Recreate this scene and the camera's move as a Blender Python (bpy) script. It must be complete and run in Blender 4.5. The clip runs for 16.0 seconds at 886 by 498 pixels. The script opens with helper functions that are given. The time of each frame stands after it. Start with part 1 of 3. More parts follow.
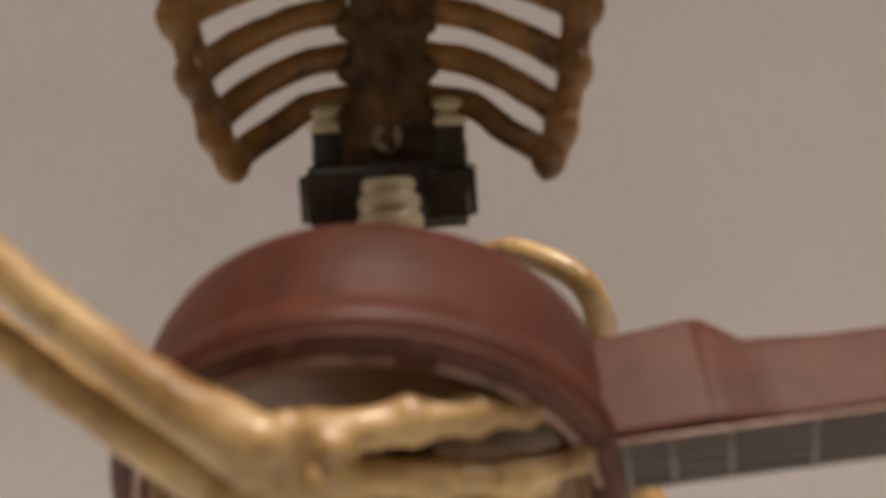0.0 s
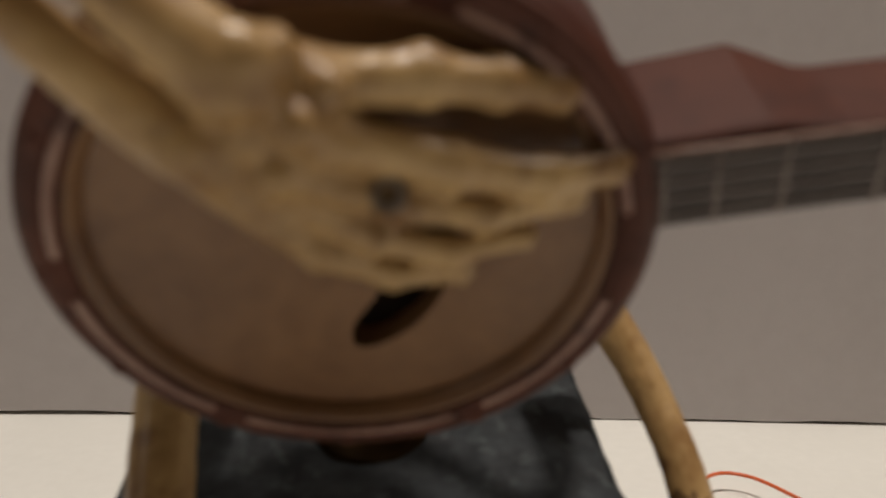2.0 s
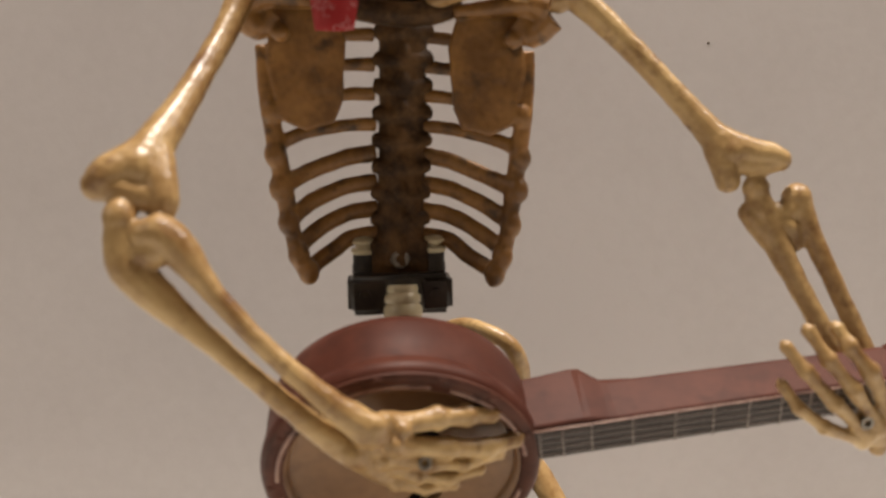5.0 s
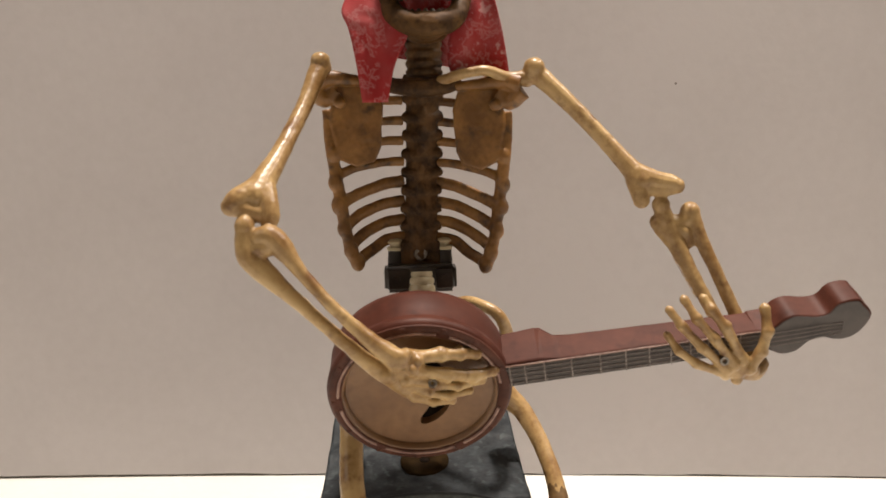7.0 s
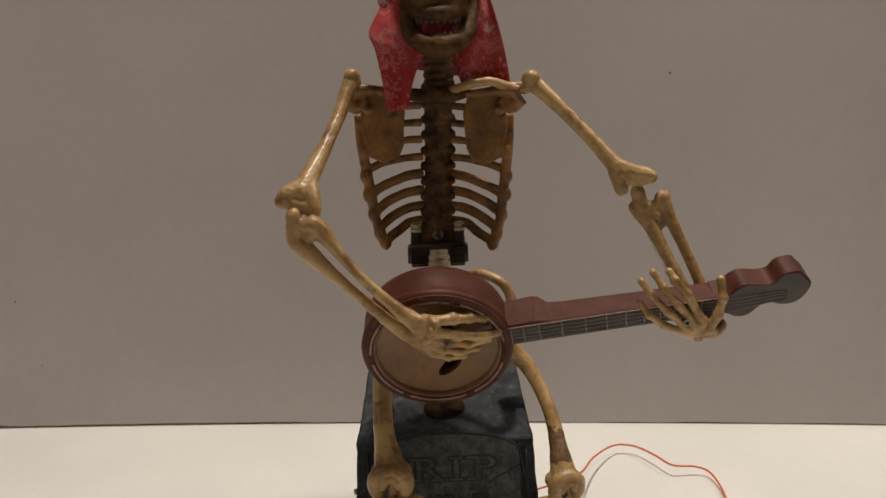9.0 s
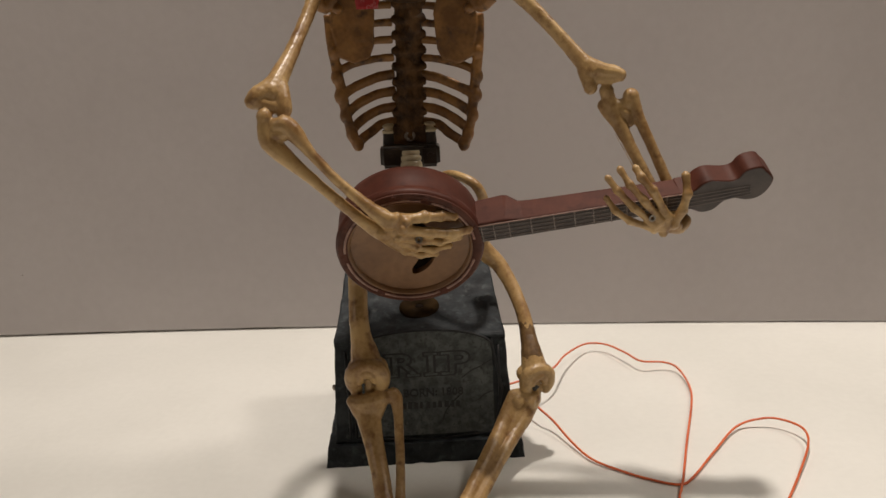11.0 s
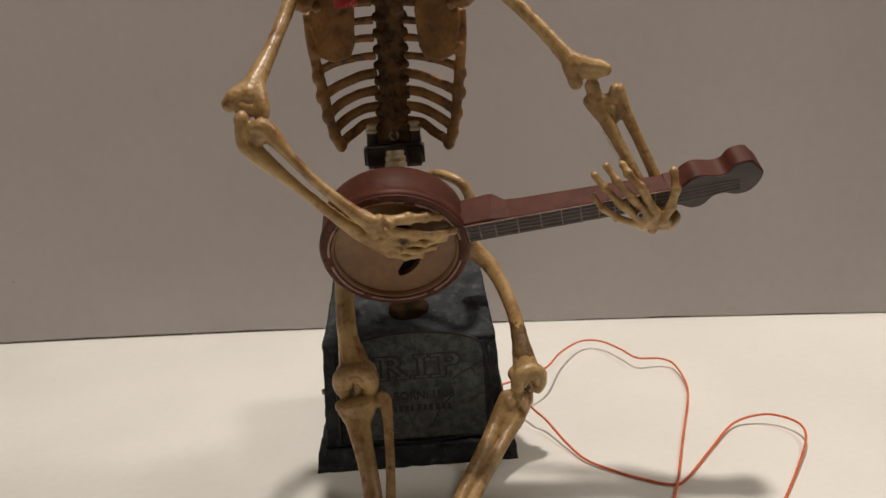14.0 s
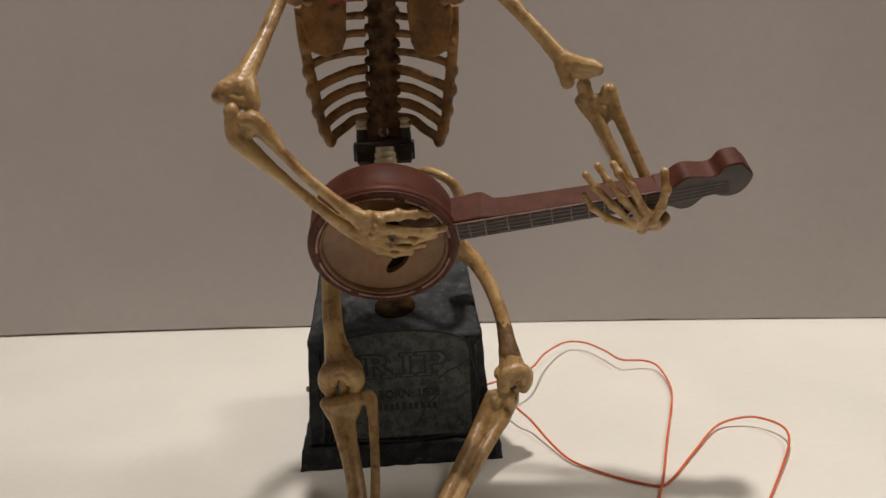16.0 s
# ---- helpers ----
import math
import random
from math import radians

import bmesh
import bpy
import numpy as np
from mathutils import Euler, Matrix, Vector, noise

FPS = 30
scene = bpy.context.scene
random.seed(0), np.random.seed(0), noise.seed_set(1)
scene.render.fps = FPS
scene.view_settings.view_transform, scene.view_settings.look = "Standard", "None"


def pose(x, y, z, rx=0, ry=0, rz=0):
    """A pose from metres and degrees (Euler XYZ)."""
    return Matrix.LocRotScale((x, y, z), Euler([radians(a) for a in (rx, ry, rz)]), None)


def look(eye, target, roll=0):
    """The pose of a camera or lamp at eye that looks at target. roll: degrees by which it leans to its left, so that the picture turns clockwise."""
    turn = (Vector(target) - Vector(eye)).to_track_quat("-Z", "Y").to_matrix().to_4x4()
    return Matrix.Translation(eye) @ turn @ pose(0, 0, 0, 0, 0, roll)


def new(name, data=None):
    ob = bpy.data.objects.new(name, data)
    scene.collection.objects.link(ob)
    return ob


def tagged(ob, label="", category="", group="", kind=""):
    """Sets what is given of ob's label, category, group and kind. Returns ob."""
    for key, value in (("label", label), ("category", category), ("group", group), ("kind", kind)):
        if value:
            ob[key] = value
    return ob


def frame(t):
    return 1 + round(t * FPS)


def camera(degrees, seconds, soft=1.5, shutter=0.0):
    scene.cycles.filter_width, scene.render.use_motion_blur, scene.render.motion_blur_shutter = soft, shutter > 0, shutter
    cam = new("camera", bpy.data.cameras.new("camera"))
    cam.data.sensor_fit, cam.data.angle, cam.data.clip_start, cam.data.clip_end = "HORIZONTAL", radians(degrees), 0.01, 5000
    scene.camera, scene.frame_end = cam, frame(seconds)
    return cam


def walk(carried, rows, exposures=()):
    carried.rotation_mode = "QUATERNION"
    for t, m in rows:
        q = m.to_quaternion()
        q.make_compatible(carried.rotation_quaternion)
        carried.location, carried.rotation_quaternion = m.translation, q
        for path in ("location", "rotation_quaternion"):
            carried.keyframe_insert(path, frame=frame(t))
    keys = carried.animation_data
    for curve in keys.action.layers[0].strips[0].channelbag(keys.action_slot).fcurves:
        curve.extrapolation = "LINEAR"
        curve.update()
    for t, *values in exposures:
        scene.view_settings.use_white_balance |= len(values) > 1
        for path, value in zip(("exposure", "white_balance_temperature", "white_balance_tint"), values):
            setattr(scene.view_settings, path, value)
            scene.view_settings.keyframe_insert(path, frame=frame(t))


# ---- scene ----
cam = camera(55.0, 16.0)
cam.data.dof.use_dof, cam.data.dof.focus_distance, cam.data.dof.aperture_fstop = True, 0.52, 14.5
PATH = [
    (0, (0.048, -0.144, 0.223), (-0.357, 1.779, -0.148), -3.6),
    (0.5, (0.040, -0.144, 0.211), (-0.345, 1.779, -0.178), -2.2),
    (1, (0.034, -0.136, 0.189), (-0.236, 1.8, -0.233), -1.2),
    (1.5, (0.028, -0.129, 0.182), (-0.117, 1.81, -0.284), 1.1),
    (2, (0.03, -0.129, 0.182), (-0.147, 1.806, -0.291), 0.1),
    (2.5, (0.024, -0.134, 0.186), (-0.112, 1.81, -0.264), 0.1),
    (3, (0.021, -0.167, 0.199), (-0.163, 1.777, -0.233), -0.6),
    (3.5, (0.025, -0.182, 0.211), (-0.164, 1.774, -0.158), -0.9),
    (4, (0.017, -0.201, 0.227), (-0.09, 1.764, -0.125), -0.8),
    (4.5, (0.027, -0.232, 0.246), (-0.097, 1.745, -0.036), -0.9),
    (7, (0.068, -0.395, 0.272), (-0.187, 1.571, 0.012), -1.4),
    (7.5, (0.074, -0.426, 0.282), (-0.187, 1.535, -0.015), -2.2),
    (8, (0.081, -0.448, 0.289), (-0.21, 1.507, -0.017), -2.3),
    (8.5, (0.086, -0.462, 0.291), (-0.215, 1.488, -0.031), -1.9),
    (9, (0.089, -0.473, 0.295), (-0.239, 1.468, -0.055), -2.3),
    (9.5, (0.096, -0.489, 0.293), (-0.238, 1.449, -0.073), -2.7),
    (10, (0.094, -0.49, 0.292), (-0.202, 1.435, -0.163), -2.3),
    (12.5, (0.101, -0.469, 0.28), (-0.187, 1.428, -0.286), -2.8),
    (13, (0.101, -0.472, 0.283), (-0.189, 1.426, -0.278), -2.8),
    (13.5, (0.105, -0.475, 0.291), (-0.209, 1.421, -0.265), -3.8),
    (14, (0.106, -0.472, 0.288), (-0.195, 1.426, -0.267), -3.9),
    (14.5, (0.1, -0.471, 0.281), (-0.169, 1.432, -0.27), -2.3),
    (15, (0.1, -0.471, 0.28), (-0.161, 1.433, -0.274), -2.0),
    (15.5, (0.101, -0.47, 0.281), (-0.156, 1.434, -0.274), -2.4),
    (16, (0.1, -0.471, 0.285), (-0.152, 1.434, -0.267), -2.6),
]
EXPOSURE = [(0, -0.15), (0.5, -0.2), (1, -0.8), (1.5, -0.85), (2, -0.95), (2.5, -0.85), (3, -0.55), (3.5, -0.05), (4, 0.03), (4.5, 0.0), (7, 0.12), (7.5, 0.0), (8, -0.48), (8.5, -0.82), (9, -0.82), (10, -0.7), (12.5, -0.8), (16, -0.8)]
walk(cam, [(t, look(eye, target, roll)) for t, eye, target, roll in PATH], EXPOSURE)

# ---- world, light, exposure ----
world = bpy.data.worlds.new("room_air")
scene.world = world
world.use_nodes = True
world.node_tree.nodes["Background"].inputs[0].default_value = (1.0, 0.93, 0.84, 1)
world.node_tree.nodes["Background"].inputs[1].default_value = 0.035

FIG = pose(0.0035, 0.011, 0, 0, 0, 9.8)


def area_lamp(name, eye, target, size, watts, colour):
    data = bpy.data.lights.new(name, "AREA")
    data.shape, data.size, data.energy, data.color = "DISK", size, watts, colour
    ob = new(name, data)
    ob.matrix_world = look(eye, target)
    return ob


area_lamp("ceiling_lamp_light", (0.12, 0.08, 1.84), (0.08, 0.04, 0.0), 0.12, 40, (1.0, 0.885, 0.79))
area_lamp("side_lamp_light", (0.90, 0.24, 1.35), (0, 0, 0.0), 0.28, 10.0, (1.0, 0.885, 0.79))
# unseen soft fill from front left, added to lift board and bones
area_lamp("room_fill_light", (-1.3, -0.75, 1.15), (-0.1, 0.1, 0.15), 0.55, 3.0, (1.0, 0.885, 0.79))


# ---- materials ----
def nodes_of(name):
    m = bpy.data.materials.new(name)
    m.use_nodes = True
    nt = m.node_tree
    return m, nt, nt.nodes["Principled BSDF"]


def surface(name, a, b, rough=0.5, metal=0.0, scale=60.0, fine=700.0, bump=0.2, spread=(0.35, 0.65), stain=None, spec=0.5, depth=0.0004):
    """Two colours mixed by noise at two scales, with fine relief; stain: a third colour in sparse patches."""
    m, nt, p = nodes_of(name)
    N, L = nt.nodes.new, nt.links.new
    co = N("ShaderNodeTexCoord")
    n1, n2 = N("ShaderNodeTexNoise"), N("ShaderNodeTexNoise")
    n1.inputs["Scale"].default_value, n1.inputs["Detail"].default_value = scale, 5
    n2.inputs["Scale"].default_value, n2.inputs["Detail"].default_value = fine, 3
    L(co.outputs["Object"], n1.inputs["Vector"]), L(co.outputs["Object"], n2.inputs["Vector"])
    mix = N("ShaderNodeMath")
    mix.operation = "MULTIPLY_ADD"
    L(n2.outputs["Fac"], mix.inputs[0])
    mix.inputs[1].default_value = 0.3
    L(n1.outputs["Fac"], mix.inputs[2])
    ramp = N("ShaderNodeValToRGB")
    ramp.color_ramp.elements[0].position, ramp.color_ramp.elements[1].position = spread[0] + 0.15, spread[1] + 0.15
    ramp.color_ramp.elements[0].color, ramp.color_ramp.elements[1].color = (*a, 1), (*b, 1)
    L(mix.outputs[0], ramp.inputs[0])
    out = ramp.outputs[0]
    if stain:
        n3 = N("ShaderNodeTexNoise")
        n3.inputs["Scale"].default_value, n3.inputs["Detail"].default_value = scale * 2.3, 6
        L(co.outputs["Object"], n3.inputs["Vector"])
        r3 = N("ShaderNodeValToRGB")
        r3.color_ramp.elements[0].position, r3.color_ramp.elements[1].position = 0.55, 0.72
        L(n3.outputs["Fac"], r3.inputs[0])
        mx = N("ShaderNodeMix")
        mx.data_type = "RGBA"
        L(r3.outputs[0], mx.inputs[0]), L(out, mx.inputs[6])
        mx.inputs[7].default_value = (*stain, 1)
        out = mx.outputs[2]
    L(out, p.inputs["Base Color"])
    p.inputs["Roughness"].default_value, p.inputs["Metallic"].default_value = rough, metal
    p.inputs["Specular IOR Level"].default_value = spec
    bm_ = N("ShaderNodeBump")
    bm_.inputs["Strength"].default_value, bm_.inputs["Distance"].default_value = bump, depth
    L(mix.outputs[0], bm_.inputs["Height"]), L(bm_.outputs[0], p.inputs["Normal"])
    return m


M_PAPER = surface("white_table_sheet", (0.73, 0.735, 0.69), (0.79, 0.795, 0.75), 0.55, scale=6, fine=180, bump=0.06)
M_BOARD = surface("matt_grey_white_board", (0.455, 0.420, 0.412), (0.505, 0.470, 0.462), 0.75, scale=4, fine=120, bump=0.3, depth=0.0016)
M_CUT = surface("torn_board_edge", (0.16, 0.13, 0.11), (0.35, 0.31, 0.27), 0.9, scale=80, fine=900, bump=0.5)
M_ROOM = surface("room_shell", (0.42, 0.38, 0.33), (0.50, 0.45, 0.40), 0.9, scale=3, fine=60, bump=0.1)
M_BONE = surface("aged_bone_plastic", (0.23, 0.122, 0.040), (0.485, 0.325, 0.142), 0.37, scale=55, fine=420, bump=0.25, spread=(0.30, 0.62), stain=(0.165, 0.078, 0.026))
M_AMBER = surface("amber_rib_plastic", (0.145, 0.064, 0.014), (0.30, 0.145, 0.038), 0.42, scale=60, fine=400, bump=0.25, stain=(0.06, 0.03, 0.012))
M_SPINE = surface("dark_washed_bone", (0.030, 0.015, 0.006), (0.115, 0.058, 0.020), 0.6, scale=110, fine=600, bump=0.5, spec=0.2)
# dark amber, lowered further to hold the shade below skull and bandana
M_JAW = surface("shaded_dark_amber_bone", (0.046, 0.022, 0.007), (0.105, 0.052, 0.016), 0.6, scale=140, fine=420, bump=0.5, stain=(0.024, 0.011, 0.004), spec=0.18)
M_BROWN = surface("darker_brown_bone", (0.095, 0.050, 0.018), (0.21, 0.125, 0.050), 0.42, scale=90, fine=420, bump=0.25)
M_BLACK = surface("black_bracket_plastic", (0.018, 0.014, 0.011), (0.05, 0.037, 0.026), 0.4, scale=90, fine=500, bump=0.2)
M_CREAM = surface("cream_nylon", (0.50, 0.43, 0.27), (0.64, 0.57, 0.40), 0.35, scale=90, fine=600, bump=0.1)
M_STEEL = surface("dull_screw_steel", (0.16, 0.14, 0.12), (0.38, 0.35, 0.31), 0.35, 1.0, scale=200, fine=900, bump=0.1)
M_STONE = surface("dark_painted_stone", (0.008, 0.010, 0.012), (0.030, 0.036, 0.040), 0.6, scale=80, fine=420, bump=0.7, spec=0.25, stain=(0.052, 0.062, 0.064), depth=0.0009)
M_LETTER = surface("black_letter_paint", (0.004, 0.005, 0.006), (0.010, 0.011, 0.013), 0.55, scale=120, fine=600, bump=0.3)
M_PANEL = surface("grey_green_stone_panel", (0.028, 0.033, 0.034), (0.082, 0.094, 0.090), 0.6, scale=170, fine=520, bump=0.8, spread=(0.36, 0.62), stain=(0.012, 0.014, 0.015), depth=0.0009)
M_WOOD = surface("red_brown_banjo_paint", (0.062, 0.0185, 0.0115), (0.094, 0.030, 0.0185), 0.48, scale=35, fine=300, bump=0.12, spec=0.16, stain=(0.050, 0.0155, 0.010))
M_SIDE = surface("brown_rim_print", (0.055, 0.019, 0.012), (0.098, 0.036, 0.023), 0.55, scale=60, fine=500, bump=0.15, spec=0.2, stain=(0.030, 0.013, 0.011))
M_SKIN = surface("tan_banjo_head", (0.130, 0.062, 0.026), (0.205, 0.108, 0.048), 0.36, scale=28, fine=260, bump=0.08, stain=(0.105, 0.045, 0.018))
M_HOOP = surface("worn_pink_hoop", (0.20, 0.10, 0.075), (0.36, 0.23, 0.18), 0.38, scale=60, fine=400, bump=0.15, stain=(0.09, 0.04, 0.03))
M_FRET = surface("grey_fretboard", (0.030, 0.022, 0.020), (0.060, 0.046, 0.041), 0.55, scale=60, fine=500, bump=0.1)
M_WIRE_LINE = surface("pale_string_paint", (0.17, 0.135, 0.12), (0.26, 0.22, 0.20), 0.5, scale=90, fine=600, bump=0.05)
# near-black colour that stands for the shade inside holes
M_HOLE = surface("hole_shade_black", (0.006, 0.004, 0.003), (0.014, 0.009, 0.006), 0.95, scale=60, fine=400, bump=0.1, spec=0.05)
# brown gold, lowered so the colour carries the shade of the drum above
M_GOLD = surface("shaded_brown_gold_hub", (0.014, 0.008, 0.0025), (0.034, 0.019, 0.006), 0.9, 0.0, scale=80, fine=500, bump=0.2, stain=(0.02, 0.011, 0.004), spec=0.08)
M_ORANGE = surface("orange_wire_coat", (0.62, 0.115, 0.030), (0.74, 0.16, 0.05), 0.35, scale=60, fine=500, bump=0.03)
M_TEETH = surface("stained_teeth", (0.030, 0.018, 0.009), (0.085, 0.055, 0.028), 0.5, scale=160, fine=700, bump=0.3)


def cloth_material():
    m, nt, p = nodes_of("red_paisley_cotton")
    N, L = nt.nodes.new, nt.links.new
    co = N("ShaderNodeTexCoord")
    v = N("ShaderNodeTexVoronoi")
    v.inputs["Scale"].default_value = 62
    fine = N("ShaderNodeTexNoise")
    fine.inputs["Scale"].default_value, fine.inputs["Detail"].default_value = 420, 5
    wear = N("ShaderNodeTexNoise")
    wear.inputs["Scale"].default_value, wear.inputs["Detail"].default_value = 45, 4
    for n in (v, fine, wear):
        L(co.outputs["Object"], n.inputs["Vector"])
    a = N("ShaderNodeMath")
    a.operation = "MULTIPLY_ADD"
    L(fine.outputs["Fac"], a.inputs[0])
    a.inputs[1].default_value = 0.75
    L(v.outputs["Distance"], a.inputs[2])
    r = N("ShaderNodeValToRGB")
    e = r.color_ramp.elements
    e[0].position, e[0].color = 0.50, (0.50, 0.27, 0.26, 1)
    e[1].position, e[1].color = 0.62, (0.36, 0.022, 0.024, 1)
    for pos, col in ((0.78, (0.34, 0.018, 0.020, 1)), (0.86, (0.42, 0.13, 0.13, 1)), (0.94, (0.34, 0.018, 0.020, 1))):
        q = e.new(pos)
        q.color = col
    L(a.outputs[0], r.inputs[0])
    faded = N("ShaderNodeMix")
    faded.data_type = "RGBA"
    span = N("ShaderNodeMapRange")
    span.inputs[1].default_value, span.inputs[2].default_value, span.inputs[4].default_value = 0.42, 0.72, 0.55
    L(wear.outputs["Fac"], span.inputs[0]), L(span.outputs[0], faded.inputs[0]), L(r.outputs[0], faded.inputs[6])
    faded.inputs[7].default_value = (0.42, 0.14, 0.14, 1)
    L(faded.outputs[2], p.inputs["Base Color"])
    p.inputs["Roughness"].default_value = 0.85
    w = N("ShaderNodeTexWave")
    w.inputs["Scale"].default_value = 900
    b = N("ShaderNodeBump")
    b.inputs["Strength"].default_value, b.inputs["Distance"].default_value = 0.25, 0.0003
    L(co.outputs["Object"], w.inputs["Vector"]), L(w.outputs["Fac"], b.inputs["Height"]), L(b.outputs[0], p.inputs["Normal"])
    return m


M_CLOTH = cloth_material()


# ---- building blocks ----
def V(*a):
    return Vector([x * 0.001 for x in a])


def mesh_of(name, bm, mats, smooth=True):
    me = bpy.data.meshes.new(name)
    bmesh.ops.recalc_face_normals(bm, faces=bm.faces)
    for f in bm.faces:
        f.smooth = smooth
    bm.to_mesh(me)
    bm.free()
    for m in mats if isinstance(mats, (list, tuple)) else [mats]:
        me.materials.append(m)
    return me


def part(name, bm, material, parent, label="", smooth=True, bevel=0.0):
    ob = new(name, mesh_of(name, bm, material, smooth))
    ob.parent = parent
    if label:
        tagged(ob, label)
    if bevel:
        b = ob.modifiers.new("soft_edges", "BEVEL")
        b.width, b.segments, b.limit_method, b.angle_limit = bevel, 2, "ANGLE", radians(35)
        if smooth:
            ob.data.set_sharp_from_angle(angle=radians(40))
    return ob


def thing(name, m, label, category, group=""):
    return_ob = new(name)
    return_ob.empty_display_size = 0.02
    return_ob.matrix_world = m
    return tagged(return_ob, label, category, group)


def glide(pts, steps):
    """Catmull-Rom through the points (vectors of any length)."""
    P = [np.array(p, float) for p in pts]
    P = [2 * P[0] - P[1]] + P + [2 * P[-1] - P[-2]]
    out = []
    for i in range(1, len(P) - 2):
        for k in range(steps):
            t = k / steps
            out.append(0.5 * (2 * P[i] + (P[i + 1] - P[i - 1]) * t + (2 * P[i - 1] - 5 * P[i] + 4 * P[i + 1] - P[i + 2]) * t * t + (3 * P[i] - P[i - 1] - 3 * P[i + 1] + P[i + 2]) * t ** 3))
    out.append(P[-2])
    return out


def tube(bm, pts, seg=12, steps=6, wide=None, flat=1.0):
    """A round bar in millimetres through (x, y, z, radius); wide: a direction in which it is broad, flat: its thickness across that."""
    path = glide(pts, steps)
    rings = []
    side = None
    for i, p in enumerate(path):
        a, b = path[max(i - 1, 0)][:3], path[min(i + 1, len(path) - 1)][:3]
        d = Vector((b - a).tolist()).normalized()
        if wide is not None:
            s = Vector(wide) - d * d.dot(Vector(wide))
        elif side is None:
            s = d.orthogonal()
        else:
            s = side - d * side.dot(d)
        side = s.normalized()
        up = d.cross(side)
        r = max(float(p[3]), 0.05)
        rings.append([bm.verts.new((Vector(p[:3].tolist()) + r * (math.cos(2 * math.pi * k / seg) * side + flat * math.sin(2 * math.pi * k / seg) * up)) * 0.001) for k in range(seg)])
    for A, B in zip(rings, rings[1:]):
        for k in range(seg):
            bm.faces.new((A[k], A[(k + 1) % seg], B[(k + 1) % seg], B[k]))
    bm.faces.new(rings[0][::-1])
    bm.faces.new(rings[-1])
    return bm


def bone(bm, pts, seg=12, steps=6, wide=None, flat=1.0):
    tube(bm, pts, seg, steps, wide, flat)
    for p in (pts[0], pts[-1]):
        ball(bm, *p[:3], p[3] * (1 + flat) / 2)


def ball(bm, x, y, z, rx, ry=None, rz=None, m=None):
    ry, rz = ry or rx, rz or rx
    t = Matrix.Translation(V(x, y, z)) @ (m or Matrix()) @ Matrix.Diagonal((rx * 0.001, ry * 0.001, rz * 0.001, 1))
    top, low = bm.verts.new(t @ Vector((0, 0, 1))), bm.verts.new(t @ Vector((0, 0, -1)))
    rows = []
    for i in range(1, 9):
        w = math.pi * i / 9
        rows.append([bm.verts.new(t @ Vector((math.sin(w) * math.cos(2 * math.pi * k / 14), math.sin(w) * math.sin(2 * math.pi * k / 14), math.cos(w)))) for k in range(14)])
    for A, B in zip(rows, rows[1:]):
        for k in range(14):
            bm.faces.new((A[k], B[k], B[(k + 1) % 14], A[(k + 1) % 14]))
    for k in range(14):
        bm.faces.new((top, rows[0][k], rows[0][(k + 1) % 14]))
        bm.faces.new((low, rows[-1][(k + 1) % 14], rows[-1][k]))


def box(bm, x0, x1, y0, y1, z0, z1):
    bmesh.ops.create_cube(bm, size=1, matrix=Matrix.Translation(V((x0 + x1) / 2, (y0 + y1) / 2, (z0 + z1) / 2)) @ Matrix.Diagonal(((x1 - x0) * 0.001, (y1 - y0) * 0.001, (z1 - z0) * 0.001, 1)))
    return bm


def prism(bm, outline, z0, z1, m=None):
    """A closed outline in the x-y plane (millimetres), raised from z0 to z1."""
    m = m or Matrix()
    lo = [bm.verts.new(m @ V(x, y, z0)) for x, y in outline]
    hi = [bm.verts.new(m @ V(x, y, z1)) for x, y in outline]
    k = len(outline)
    bm.faces.new(lo[::-1])
    bm.faces.new(hi)
    for i in range(k):
        bm.faces.new((lo[i], lo[(i + 1) % k], hi[(i + 1) % k], hi[i]))
    return bm


def lathe(bm, profile, seg=64, m=None, closed=True):
    """A profile of (radius, height) turned round z."""
    m = m or Matrix()
    rings = [[bm.verts.new(m @ V(r * math.cos(2 * math.pi * k / seg), r * math.sin(2 * math.pi * k / seg), h)) for k in range(seg)] for r, h in profile]
    pairs = list(zip(rings, rings[1:])) + ([(rings[-1], rings[0])] if closed else [])
    for A, B in pairs:
        for k in range(seg):
            bm.faces.new((A[k], A[(k + 1) % seg], B[(k + 1) % seg], B[k]))
    return bm


def rod(bm, a, b, r, seg=12):
    return tube(bm, [(*a, r), (*b, r)], seg, 1)


def fused(bm, voxel, rough=0.0, size=0.004, soften=4):
    """One skin over overlapping solids, softened and slightly worn."""
    me = bpy.data.meshes.new("raw")
    bm.to_mesh(me)
    bm.free()
    ob = new("raw", me)
    r = ob.modifiers.new("skin", "REMESH")
    r.mode, r.voxel_size = "VOXEL", voxel * 0.001
    s = ob.modifiers.new("soft", "SMOOTH")
    s.factor, s.iterations = 0.5, soften
    deps = bpy.context.evaluated_depsgraph_get()
    deps.update()
    done = bpy.data.meshes.new_from_object(ob.evaluated_get(deps))
    bpy.data.objects.remove(ob)
    out = bmesh.new()
    out.from_mesh(done)
    bpy.data.meshes.remove(done)
    if rough:
        out.normal_update()
        for v in out.verts:
            v.co += v.normal * rough * 0.001 * (noise.noise(v.co / size) + 0.6 * noise.noise(v.co / (size * 0.4)))
    return out


def gather(pieces):
    """Joins (bmesh, material index) pairs into one bmesh."""
    whole = bmesh.new()
    for bm, k in pieces:
        for f in bm.faces:
            f.material_index = k
        me = bpy.data.meshes.new("piece")
        bm.to_mesh(me)
        bm.free()
        whole.from_mesh(me)
        bpy.data.meshes.remove(me)
    return whole


# ---- setting ----
def back_y(x):
    return 0.262 + 0.065 * x - 0.06 * x * x


